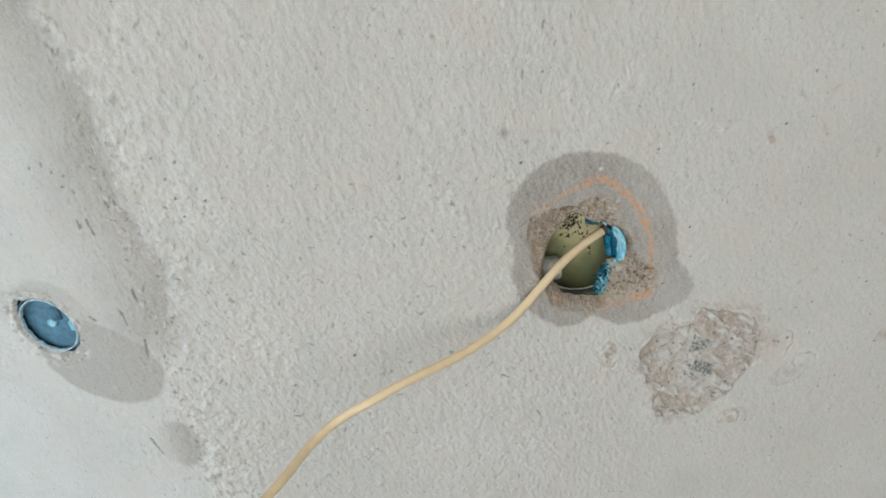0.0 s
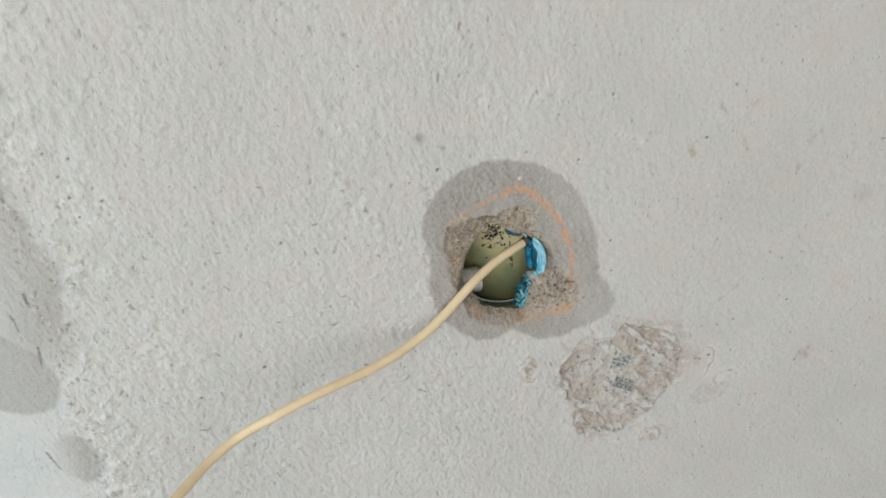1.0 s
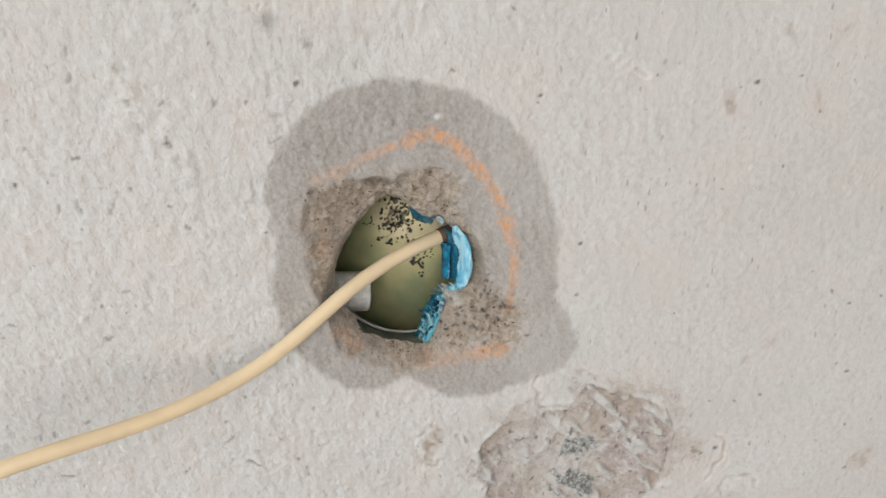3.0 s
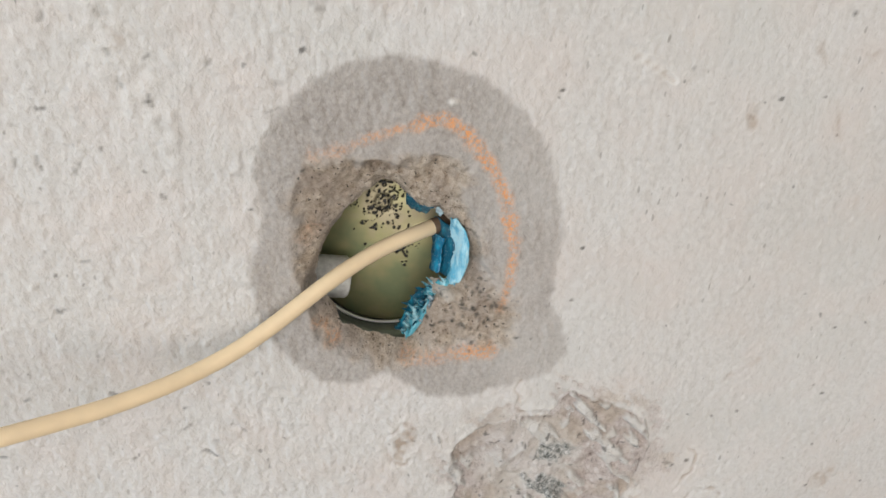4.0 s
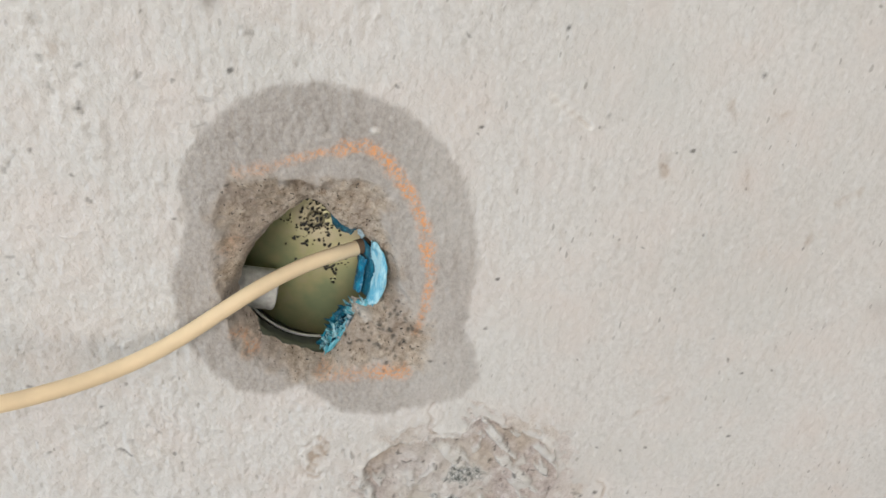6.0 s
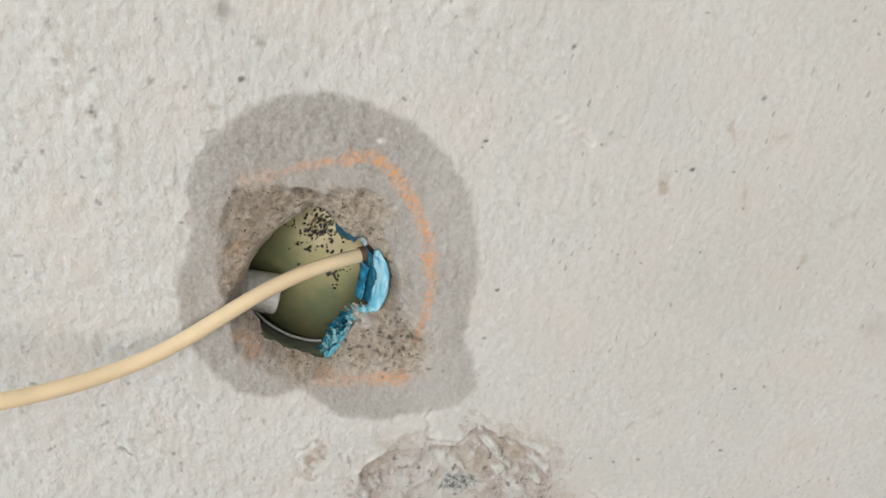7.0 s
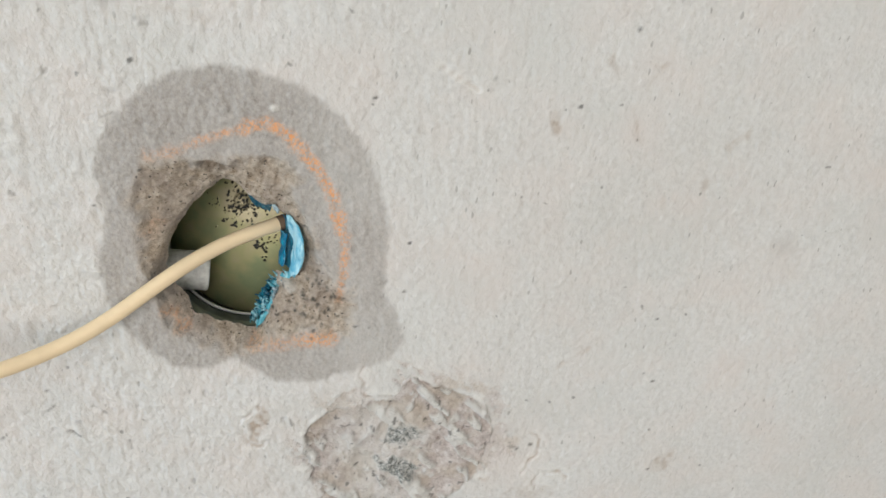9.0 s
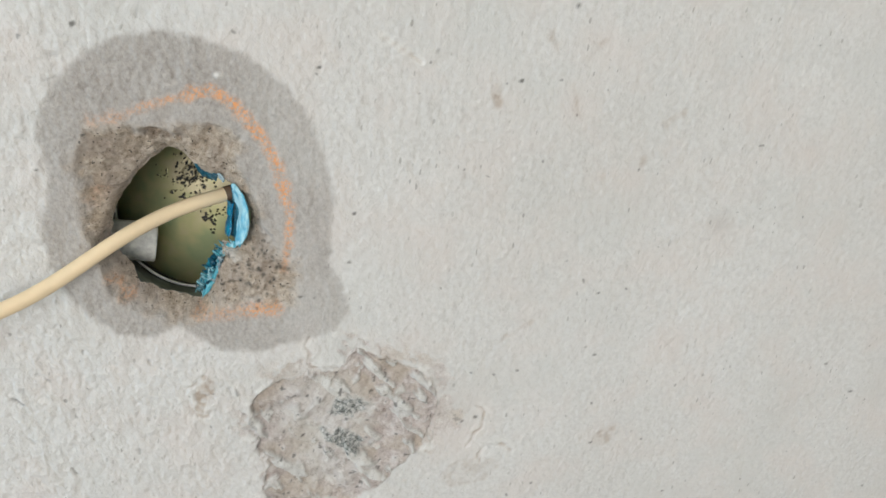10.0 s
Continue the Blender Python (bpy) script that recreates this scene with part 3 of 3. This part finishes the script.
Y += 0.003 * rim2 + 0.006 * step(0.0008, -0.0025, h2)

# draw the grid points that overhang an opening back onto its outline
PX, PZ = X.copy(), Z.copy()
for f, level in ((hole, -0.0022), (h2, -0.0025)):
    gz, gx = np.gradient(f, GZ, GX)
    g = np.maximum(gx**2 + gz**2, 0.2)
    over = (f < level) & (f > level - 0.006)
    PX = np.where(over, PX + (level - f) * gx / g, PX)
    PZ = np.where(over, PZ + (level - f) * gz / g, PZ)
P = np.stack([PX, Y, PZ], -1)
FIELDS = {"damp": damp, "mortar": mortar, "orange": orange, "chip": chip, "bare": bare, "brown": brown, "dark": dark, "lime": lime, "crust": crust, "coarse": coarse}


def cells(f):
    """A field at the middle of each grid cell."""
    return 0.25 * (f[:-1, :-1] + f[1:, :-1] + f[:-1, 1:] + f[1:, 1:])


def most(f):
    return np.maximum(np.maximum(f[:-1, :-1], f[1:, :-1]), np.maximum(f[:-1, 1:], f[1:, 1:]))


solid = (most(hole) > -0.0022) & (most(h2) > -0.0025)
is_mortar = cells(c1) < 0
is_orange = (cells(orange) > 0.3) & ~is_mortar
is_damp1 = (cells(d1) < 0) & ~is_mortar & ~is_orange
is_damp2 = (cells(d2) < 0) & (cells(h2) > 0.004)
is_rim2 = cells(h2) <= 0.004
is_chip = cells(d4) < 0
rest = solid & ~(is_mortar | is_orange | is_damp1 | is_damp2 | is_rim2 | is_chip)
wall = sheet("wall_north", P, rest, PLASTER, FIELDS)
tagged(wall, "off-white limewashed plaster wall, rough and stained, with rounded edge", "wall", kind="structure")
for name, keep, label in (("broken_mortar", is_mortar & solid, "crumbled brown sandy mortar round the hole"),
                          ("chalk_mark", is_orange, "orange chalk line drawn round the hole"),
                          ("damp_stain", is_damp1, "grey damp stain with lobed edge"),
                          ("damp_stain", is_damp2, "pale grey oval damp stain"),
                          ("broken_mortar", is_rim2 & solid, "ragged mortar lip"),
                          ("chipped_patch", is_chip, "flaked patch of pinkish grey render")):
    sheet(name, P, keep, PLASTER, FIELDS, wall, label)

# the body of the wall behind the plaster
bm = bmesh.new()
plan = [(-1.95, 0.683), (-1.2, 0.384), (-0.6, 0.160), (-0.412, 0.095), (1.6, 0.095), (1.6, 0.30), (-0.45, 0.30), (-1.95, 0.90)]
foot = bm.faces.new([bm.verts.new((x, y, 0.0)) for x, y in plan])
up = bmesh.ops.extrude_face_region(bm, geom=[foot])
bmesh.ops.translate(bm, vec=(0, 0, 3.2), verts=[v for v in up["geom"] if isinstance(v, bmesh.types.BMVert)])
bmesh.ops.recalc_face_normals(bm, faces=bm.faces)
part("wall_core", bm, ROOM, wall, "solid masonry behind the plaster", smooth=False)

# ---- plain walls, floor and ceiling that close the room ----
for name, dims, m, label in (("floor", (-2.4, 1.8, -3.2, 1.4, -0.1, 0.0), FLOOR, "grey cement floor"),
                             ("ceiling", (-2.4, 1.8, -3.2, 1.4, 3.2, 3.3), ROOM, "plain plastered ceiling"),
                             ("wall_east", (1.6, 1.8, -3.2, 1.4, 0.0, 3.2), ROOM, "plain plastered wall")):
    tagged(part(name, box_bm(*dims), m, smooth=False), label, name.split("_")[0], kind="structure")


def pierced(name, axis, at, span, opening, label):
    """A wall 0.2 m thick with one opening, of four blocks in one mesh."""
    bm = bmesh.new()
    (a0, a1), (o0, o1, z0, z1) = span, opening
    for s0, s1, b0, b1 in ((a0, o0, 0, 3.2), (o1, a1, 0, 3.2), (o0, o1, 0, z0), (o0, o1, z1, 3.2)):
        if b1 - b0 < 0.01:
            continue
        blk = box_bm(at - 0.2, at, s0, s1, b0, b1) if axis == "x" else box_bm(s0, s1, at - 0.2, at, b0, b1)
        me = bpy.data.meshes.new("block")
        blk.to_mesh(me)
        blk.free()
        bm.from_mesh(me)
        bpy.data.meshes.remove(me)
    tagged(part(name, bm, ROOM, smooth=False), label, "wall", kind="structure")


pierced("wall_west", "x", -1.95, (-3.2, 1.4), (-1.25, 0.02, 0.55, 1.95), "plain plastered wall with a window opening")
pierced("wall_south", "y", -3.0, (-1.95, 1.6), (-1.90, 0.55, 0.80, 3.10), "plain plastered wall, unseen, with a wide opening added for light")


# ---- the round metal box in the hole ----
def tube_bm(profile, seg=72, a0=0.0, a1=360.0, fray=None):
    """Turns a profile of (radius, depth) about the y axis; fray moves the first ring's depth by angle."""
    bm = bmesh.new()
    full = a1 - a0 >= 360
    n = seg if full else seg + 1
    rings = []
    for r, d in profile:
        rings.append([bm.verts.new((r * math.cos(a), d, r * math.sin(a))) for a in (radians(a0 + (a1 - a0) * i / seg) for i in range(n))])
    if fray:
        for i, v in enumerate(rings[0]):
            v.co.y += fray(i)
        for i, v in enumerate(rings[-1]):
            v.co.y += fray(i)
    for p, q in zip(rings, rings[1:]):
        for i in range(seg if full else seg):
            k = (i + 1) % n
            bm.faces.new((p[i], p[k], q[k], q[i]))
    return bm


def strip_fields(ob, **fields):
    for key, f in fields.items():
        at = ob.data.attributes.new(key, "FLOAT", "POINT")
        at.data.foreach_set("value", np.asarray(f, np.float32))


AXIS = Matrix.Translation((0.0165, 0.024, 1.2750)) @ Matrix.Rotation(radians(-10), 4, "X")
R = 0.0530
junction_box = new("junction_box")
junction_box.matrix_world = AXIS
tagged(junction_box, "round yellow-zinc metal junction box sunk in the wall", "junction box")
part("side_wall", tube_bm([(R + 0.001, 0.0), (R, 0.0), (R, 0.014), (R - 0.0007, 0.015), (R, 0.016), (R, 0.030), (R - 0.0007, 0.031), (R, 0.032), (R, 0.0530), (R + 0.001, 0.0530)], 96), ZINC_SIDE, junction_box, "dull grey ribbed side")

# slightly domed back with cement spatter
gr = np.linspace(-0.0525, 0.0525, 280)
BX, BZ = np.meshgrid(gr, gr)
rr = np.hypot(BX, BZ)
scale = np.maximum(np.abs(BX), np.abs(BZ)) / np.maximum(rr, 1e-6)
BX, BZ = BX * scale, BZ * scale
rr = np.hypot(BX, BZ)
boss = np.exp(-((np.hypot(BX + 0.005, BZ - 0.0265) - 0.0040) / 0.0011) ** 2)
BY = 0.0455 - 0.0062 * (1 - (rr / 0.0468) ** 2) - 0.0010 * boss - 0.09 * BZ - 0.13 * BX
spat = np.zeros_like(BX)
drops = np.random.default_rng(131)
ragged = 0.0009 * cloud(BX, BZ, 0.0016, 134, 2)
for cx, cz, reach, count, coarse_drop in ((-0.004, 0.025, 0.0075, 190, 0.00085), (-0.002, 0.036, 0.0060, 80, 0.0011), (0.011, 0.001, 0.0048, 46, 0.0009), (-0.019, 0.022, 0.0050, 18, 0.0006)):
    for n in range(count):
        px, pz = cx + reach * drops.normal(), cz + 1.15 * reach * drops.normal()
        r = coarse_drop * (0.25 + 0.9 * drops.random() ** 2.5)
        spat = np.maximum(spat, step(0.0003, -0.0001, disc(BX, BZ, px, pz, r, r * drops.uniform(0.35, 1.0), drops.uniform(0, 180)) + ragged))
spat = np.maximum(spat, step(0.45, 0.6, boss) * step(0.0, 0.25, cloud(BX, BZ, 0.003, 133, 2)))
BYs = BY - 0.0005 * spat
sheet("back_plate", np.stack([BX, BYs, BZ], -1), np.ones((279, 279), bool), ZINC, {"spatter": spat}, junction_box, "domed back plate with black cement spatter")
bm = bmesh.new()
n, m = 96, 8
rows = []
for i in range(n):
    a = math.pi * (1.02 + 0.96 * i / (n - 1))
    rows.append([bm.verts.new(((R - 0.0011 + 0.0011 * math.cos(b)) * math.cos(a), 0.0445 + 0.0011 * math.sin(b), (R - 0.0011 + 0.0011 * math.cos(b)) * math.sin(a))) for b in (2 * math.pi * k / m for k in range(m))])
for i in range(n - 1):
    for k in range(m):
        bm.faces.new((rows[i][k], rows[i][(k + 1) % m], rows[i + 1][(k + 1) % m], rows[i + 1][k]))
part("bottom_bead", bm, ZINC_RIM, junction_box, "bright rolled bead")


# ---- torn blue plastic sleeve ----
sleeve = new("plastic_sleeve")
tagged(sleeve, "torn blue plastic box sleeve wedged in broken mortar", "sleeve")
rng = np.random.default_rng(21)


def along(points, f):
    """A point at the share f of a line of points, rounded at the corners."""
    u = f * (len(points) - 1)
    k = min(int(u), len(points) - 2)
    p = [Vector(points[min(max(k + e, 0), len(points) - 1)]) for e in (-1, 0, 1, 2)]
    h = u - k
    return 0.5 * (2 * p[1] + (p[2] - p[0]) * h + (2 * p[0] - 5 * p[1] + 4 * p[2] - p[3]) * h * h + (3 * p[1] - p[0] - 3 * p[2] + p[3]) * h**3)


def ribbon(outer, inner, bulge, crumple, jag, seg=48, rows=9, thick=0.0009):
    """A torn strip of plastic between two edges, bulging towards the room, crumpled, its inner edge ragged."""
    bm = bmesh.new()
    grid = []
    shift, tooth = rng.random(3) * 9, 0.0
    for i in range(seg + 1):
        f = i / seg
        a, b = along(outer, f), along(inner, f)
        tooth = 0.55 * tooth + rng.normal()
        b = b + (b - a).normalized() * jag * (abs(tooth) if i % 2 else 0.0)
        line_of = []
        for n in range(rows):
            g = n / (rows - 1)
            p = a.lerp(b, g) + Vector((0, -bulge * math.sin(math.pi * g), 0))
            q = Vector((f * 5, g * 1.6, 0)) + Vector(shift)
            p += crumple * Vector((noise.noise(q), noise.noise(q + Vector((7, 0, 3))) * 1.4, noise.noise(q * 1.7)))
            line_of.append(bm.verts.new(p))
        grid.append(line_of)
    for p, q in zip(grid, grid[1:]):
        for n in range(rows - 1):
            bm.faces.new((p[n], q[n], q[n + 1], p[n + 1]))
    rear = [[bm.verts.new(v.co + Vector((0.3 * thick, thick, 0))) for v in r] for r in grid]
    for p, q in zip(rear, rear[1:]):
        for n in range(rows - 1):
            bm.faces.new((p[n + 1], q[n + 1], q[n], p[n]))
    rim = [(i, 0) for i in range(seg)] + [(seg, n) for n in range(rows - 1)] + [(i, rows - 1) for i in range(seg, 0, -1)] + [(0, n) for n in range(rows - 1, 0, -1)]
    for (i, n), (k, m) in zip(rim, rim[1:] + rim[:1]):
        bm.faces.new((grid[i][n], rear[i][n], rear[k][m], grid[k][m]))
    bmesh.ops.recalc_face_normals(bm, faces=bm.faces)
    return bm


part("sleeve_wall", ribbon([(0.0485, 0.014, 1.3030), (0.0495, 0.014, 1.290), (0.0490, 0.014, 1.2735)], [(0.0390, 0.036, 1.3000), (0.0400, 0.037, 1.285), (0.0400, 0.034, 1.2690)], 0.0, 0.0012, 0.0004), BLUE, sleeve, "deep blue inner wall")
part("sleeve_wall", ribbon([(0.0435, 0.021, 1.2940), (0.0440, 0.022, 1.285), (0.0435, 0.020, 1.2725)], [(0.0400, 0.029, 1.2930), (0.0402, 0.029, 1.284), (0.0400, 0.026, 1.2710)], 0.0010, 0.0014, 0.0006, 30, 6), BLUE_MID, sleeve, "creased bright blue inner strip")
part("sleeve_wall", ribbon([(0.0190, 0.015, 1.3235), (0.0265, 0.014, 1.3190), (0.0350, 0.013, 1.3140)], [(0.0215, 0.031, 1.3085), (0.0270, 0.031, 1.3050), (0.0325, 0.028, 1.3045)], 0.0, 0.0014, 0.0008, 24, 6), BLUE, sleeve, "teal scrap of the wall")
part("torn_flap", ribbon([(0.0450, 0.003, 1.3130), (0.0525, 0.003, 1.3050), (0.0558, 0.003, 1.2910), (0.0552, 0.004, 1.2790), (0.0512, 0.006, 1.2725)],
                         [(0.0430, 0.010, 1.3105), (0.0462, 0.011, 1.3030), (0.0484, 0.011, 1.2910), (0.0486, 0.011, 1.2810), (0.0475, 0.012, 1.2745)], 0.0022, 0.0018, 0.0005, 60, 12, 0.0012), BLUE_PALE, sleeve, "pale scuffed curled flap")
part("torn_flap", ribbon([(0.0355, 0.011, 1.3160), (0.0375, 0.010, 1.3155), (0.0400, 0.010, 1.3130)], [(0.0360, 0.014, 1.3115), (0.0372, 0.014, 1.3110), (0.0390, 0.013, 1.3100)], 0.0006, 0.0008, 0.0004, 14, 5), BLUE_WORN, sleeve, "whitish scuffed chip")


def shreds(count, start, end, length):
    """Curled torn strips that stand along a line from start to end, over a thin ragged base."""
    bm = bmesh.new()
    a, b = Vector(start), Vector(end)
    out = Vector((-0.70, -0.30, 0.55))
    along = (b - a).normalized()
    for n in range(count):
        f = (n + rng.random()) / count
        base = a.lerp(b, f) + Vector((rng.normal(0, 0.0008), rng.normal(0, 0.0025), rng.normal(0, 0.0008)))
        ln, w = length * (0.2 + 0.9 * rng.random() ** 1.6), rng.uniform(0.0004, 0.0024)
        curl, sway = rng.uniform(-0.7, 1.1), rng.normal(0, 0.45)
        prev = None
        for k in range(7):
            u = k / 6
            c = base + out * ln * math.sin(2.2 * u) / 1.1 + Vector((0, -1, 0)) * curl * ln * u * u + along * sway * ln * u * u
            half = along * w * (1 - 0.75 * u)
            ring = [bm.verts.new(c - half), bm.verts.new(c + half), bm.verts.new(c + Vector((0.0003, 0.0005, 0)))]
            if prev:
                for e in range(3):
                    bm.faces.new((prev[e], prev[(e + 1) % 3], ring[(e + 1) % 3], ring[e]))
            prev = ring
    bmesh.ops.recalc_face_normals(bm, faces=bm.faces)
    return bm


FRAY = [(0.0500, 0.0105, 1.2715), (0.0430, 0.012, 1.2640), (0.0392, 0.013, 1.2510), (0.0360, 0.0135, 1.2400), (0.0300, 0.0150, 1.2305)]
part("frayed_edge", ribbon(FRAY, [(0.0470, 0.013, 1.2735), (0.0390, 0.016, 1.2655), (0.0350, 0.017, 1.2530), (0.0310, 0.017, 1.2440), (0.0280, 0.018, 1.2335)], 0.0008, 0.0024, 0.0022, 60, 8, 0.0007), BLUE_TEAL, sleeve, "frayed light blue edge")
part("frayed_edge", ribbon([(0.0410, 0.018, 1.2630), (0.0360, 0.020, 1.2490), (0.0300, 0.021, 1.2310)], [(0.0345, 0.025, 1.2600), (0.0295, 0.026, 1.2470), (0.0250, 0.027, 1.2300)], 0.0, 0.0020, 0.0022, 40, 6), BLUE, sleeve, "darker blue torn edge")
part("shred", shreds(8, (0.0415, 0.013, 1.2660), (0.0290, 0.015, 1.2350), 0.0080), BLUE, sleeve, "thin curled dark blue shreds")
part("shred", shreds(20, (0.0420, 0.013, 1.2660), (0.0290, 0.015, 1.2340), 0.0085), BLUE_TEAL, sleeve, "thin curled teal shreds")
part("shred", shreds(8, (0.0440, 0.011, 1.2690), (0.0350, 0.012, 1.2420), 0.0045), BLUE_WORN, sleeve, "whitish scuffed shreds")


# ---- white plastic conduit end inside the box ----
conduit = new("plastic_conduit")
conduit.matrix_world = Matrix.Translation((-0.0205, 0.0520, 1.2490)) @ Matrix.Rotation(radians(4), 4, "Y") @ Matrix.Rotation(radians(12), 4, "Z")
tagged(conduit, "dusty white plastic conduit end inside the metal box", "conduit")
bm = tube_bm([(0.0128, 0.014), (0.0130, -0.0135), (0.0122, -0.0145), (0.0108, -0.0140), (0.0105, 0.010)], 48)
bmesh.ops.transform(bm, matrix=Matrix.Rotation(radians(90), 4, "Z"), verts=bm.verts)
part("pipe_wall", bm, WHITE, conduit)
bm = tube_bm([(0.0108, -0.0125), (0.006, -0.0120), (0.0002, -0.0118)], 32)
bmesh.ops.transform(bm, matrix=Matrix.Rotation(radians(90), 4, "Z"), verts=bm.verts)
part("end_plug", bm, WHITE, conduit, "caked lime plug")


# ---- cream cable ----
def cable_curve(name, points, r, material, parent):
    cu = bpy.data.curves.new(name, "CURVE")
    cu.dimensions, cu.bevel_depth, cu.bevel_resolution, cu.resolution_u, cu.use_fill_caps = "3D", r, 6, 16, True
    s = cu.splines.new("BEZIER")
    s.bezier_points.add(len(points) - 1)
    for p, v in zip(s.bezier_points, points):
        p.co = v
        p.handle_left_type = p.handle_right_type = "AUTO"
    cu.materials.append(material)
    tmp = new(name, cu)
    me = bpy.data.meshes.new_from_object(tmp.evaluated_get(bpy.context.evaluated_depsgraph_get()))
    me.name = name
    bpy.data.objects.remove(tmp)
    bpy.data.curves.remove(cu)
    me.shade_smooth()
    ob = new(name, me)
    ob.parent = parent
    return ob


cable = new("electric_cable")
tagged(cable, "cream PVC sheathed cable curving out of the hole", "cable")
CABLE_PATH = [(0.0462, 0.0368, 1.2976), (0.0415, 0.0336, 1.2966), (0.0064, 0.0145, 1.2847), (-0.0755, -0.0288, 1.2324), (-0.1915, -0.0890, 1.2131), (-0.2439, -0.0975, 1.1895),
              (-0.2848, -0.1618, 1.1803), (-0.3205, -0.2249, 1.1795), (-0.37, -0.33, 1.16), (-0.40, -0.42, 1.02), (-0.41, -0.46, 0.70), (-0.41, -0.46, 0.006)]
cable_curve("sheath", CABLE_PATH, 0.0044, CABLE, cable)
# dark brown collar over the cable's end, standing in for shade in the hole
tagged(cable_curve("shaded_end", [(0.0500, 0.0394, 1.2986), (0.0440, 0.0353, 1.2972), (0.0375, 0.0314, 1.2956)], 0.00465, END_SHADE, cable), "dark brown collar that stands for shade at the cable end")


# ---- second box, beyond the rounded edge ----
second = new("junction_box")
second.matrix_world = Matrix.Translation((-0.5690, 0.056, 1.2510)) @ Matrix.Rotation(radians(-20), 4, "Z") @ Matrix.Rotation(radians(-6), 4, "Y") @ Matrix.Diagonal((1.08, 1.0, 0.86, 1.0))
tagged(second, "round blue plastic junction box sunk beyond the rounded edge", "junction box")
part("side_wall", tube_bm([(0.0435, -0.003), (0.0425, -0.003), (0.0425, 0.003), (0.0435, 0.003)], 64), BLUE_DUSTY, second)
part("back_plate", tube_bm([(0.0427, 0.003), (0.02, 0.0022), (0.0002, 0.0020)], 64), BLUE_DUSTY, second)
part("screw_boss", tube_bm([(0.0055, 0.002), (0.0055, -0.001), (0.0038, -0.0014), (0.0036, 0.001), (0.0002, 0.001)], 24), BLUE_PALE, second, "pale ring boss")
bm = tube_bm([(0.0400, -0.0022), (0.0392, -0.0062), (0.0374, -0.0060), (0.0374, -0.0020)], 72, fray=lambda i: 0.0012 * math.sin(i * 1.7) * math.sin(i * 0.45))
part("torn_lip", bm, BLUE_WORN, second, "pale torn lip")
bm = box_bm(0.027, 0.037, -0.004, 0.002, -0.010, 0.004)
bmesh.ops.bevel(bm, geom=bm.edges[:], offset=0.0015, segments=2, affect="EDGES")
part("screw_lug", bm, BLUE_PALE, second, "pale blue screw lug")
bm = box_bm(0.003, 0.017, -0.0005, 0.0025, 0.004, 0.022)
bmesh.ops.bevel(bm, geom=bm.edges[:], offset=0.0012, segments=3, affect="EDGES")
part("knockout_boss", bm, BLUE_DUSTY, second)
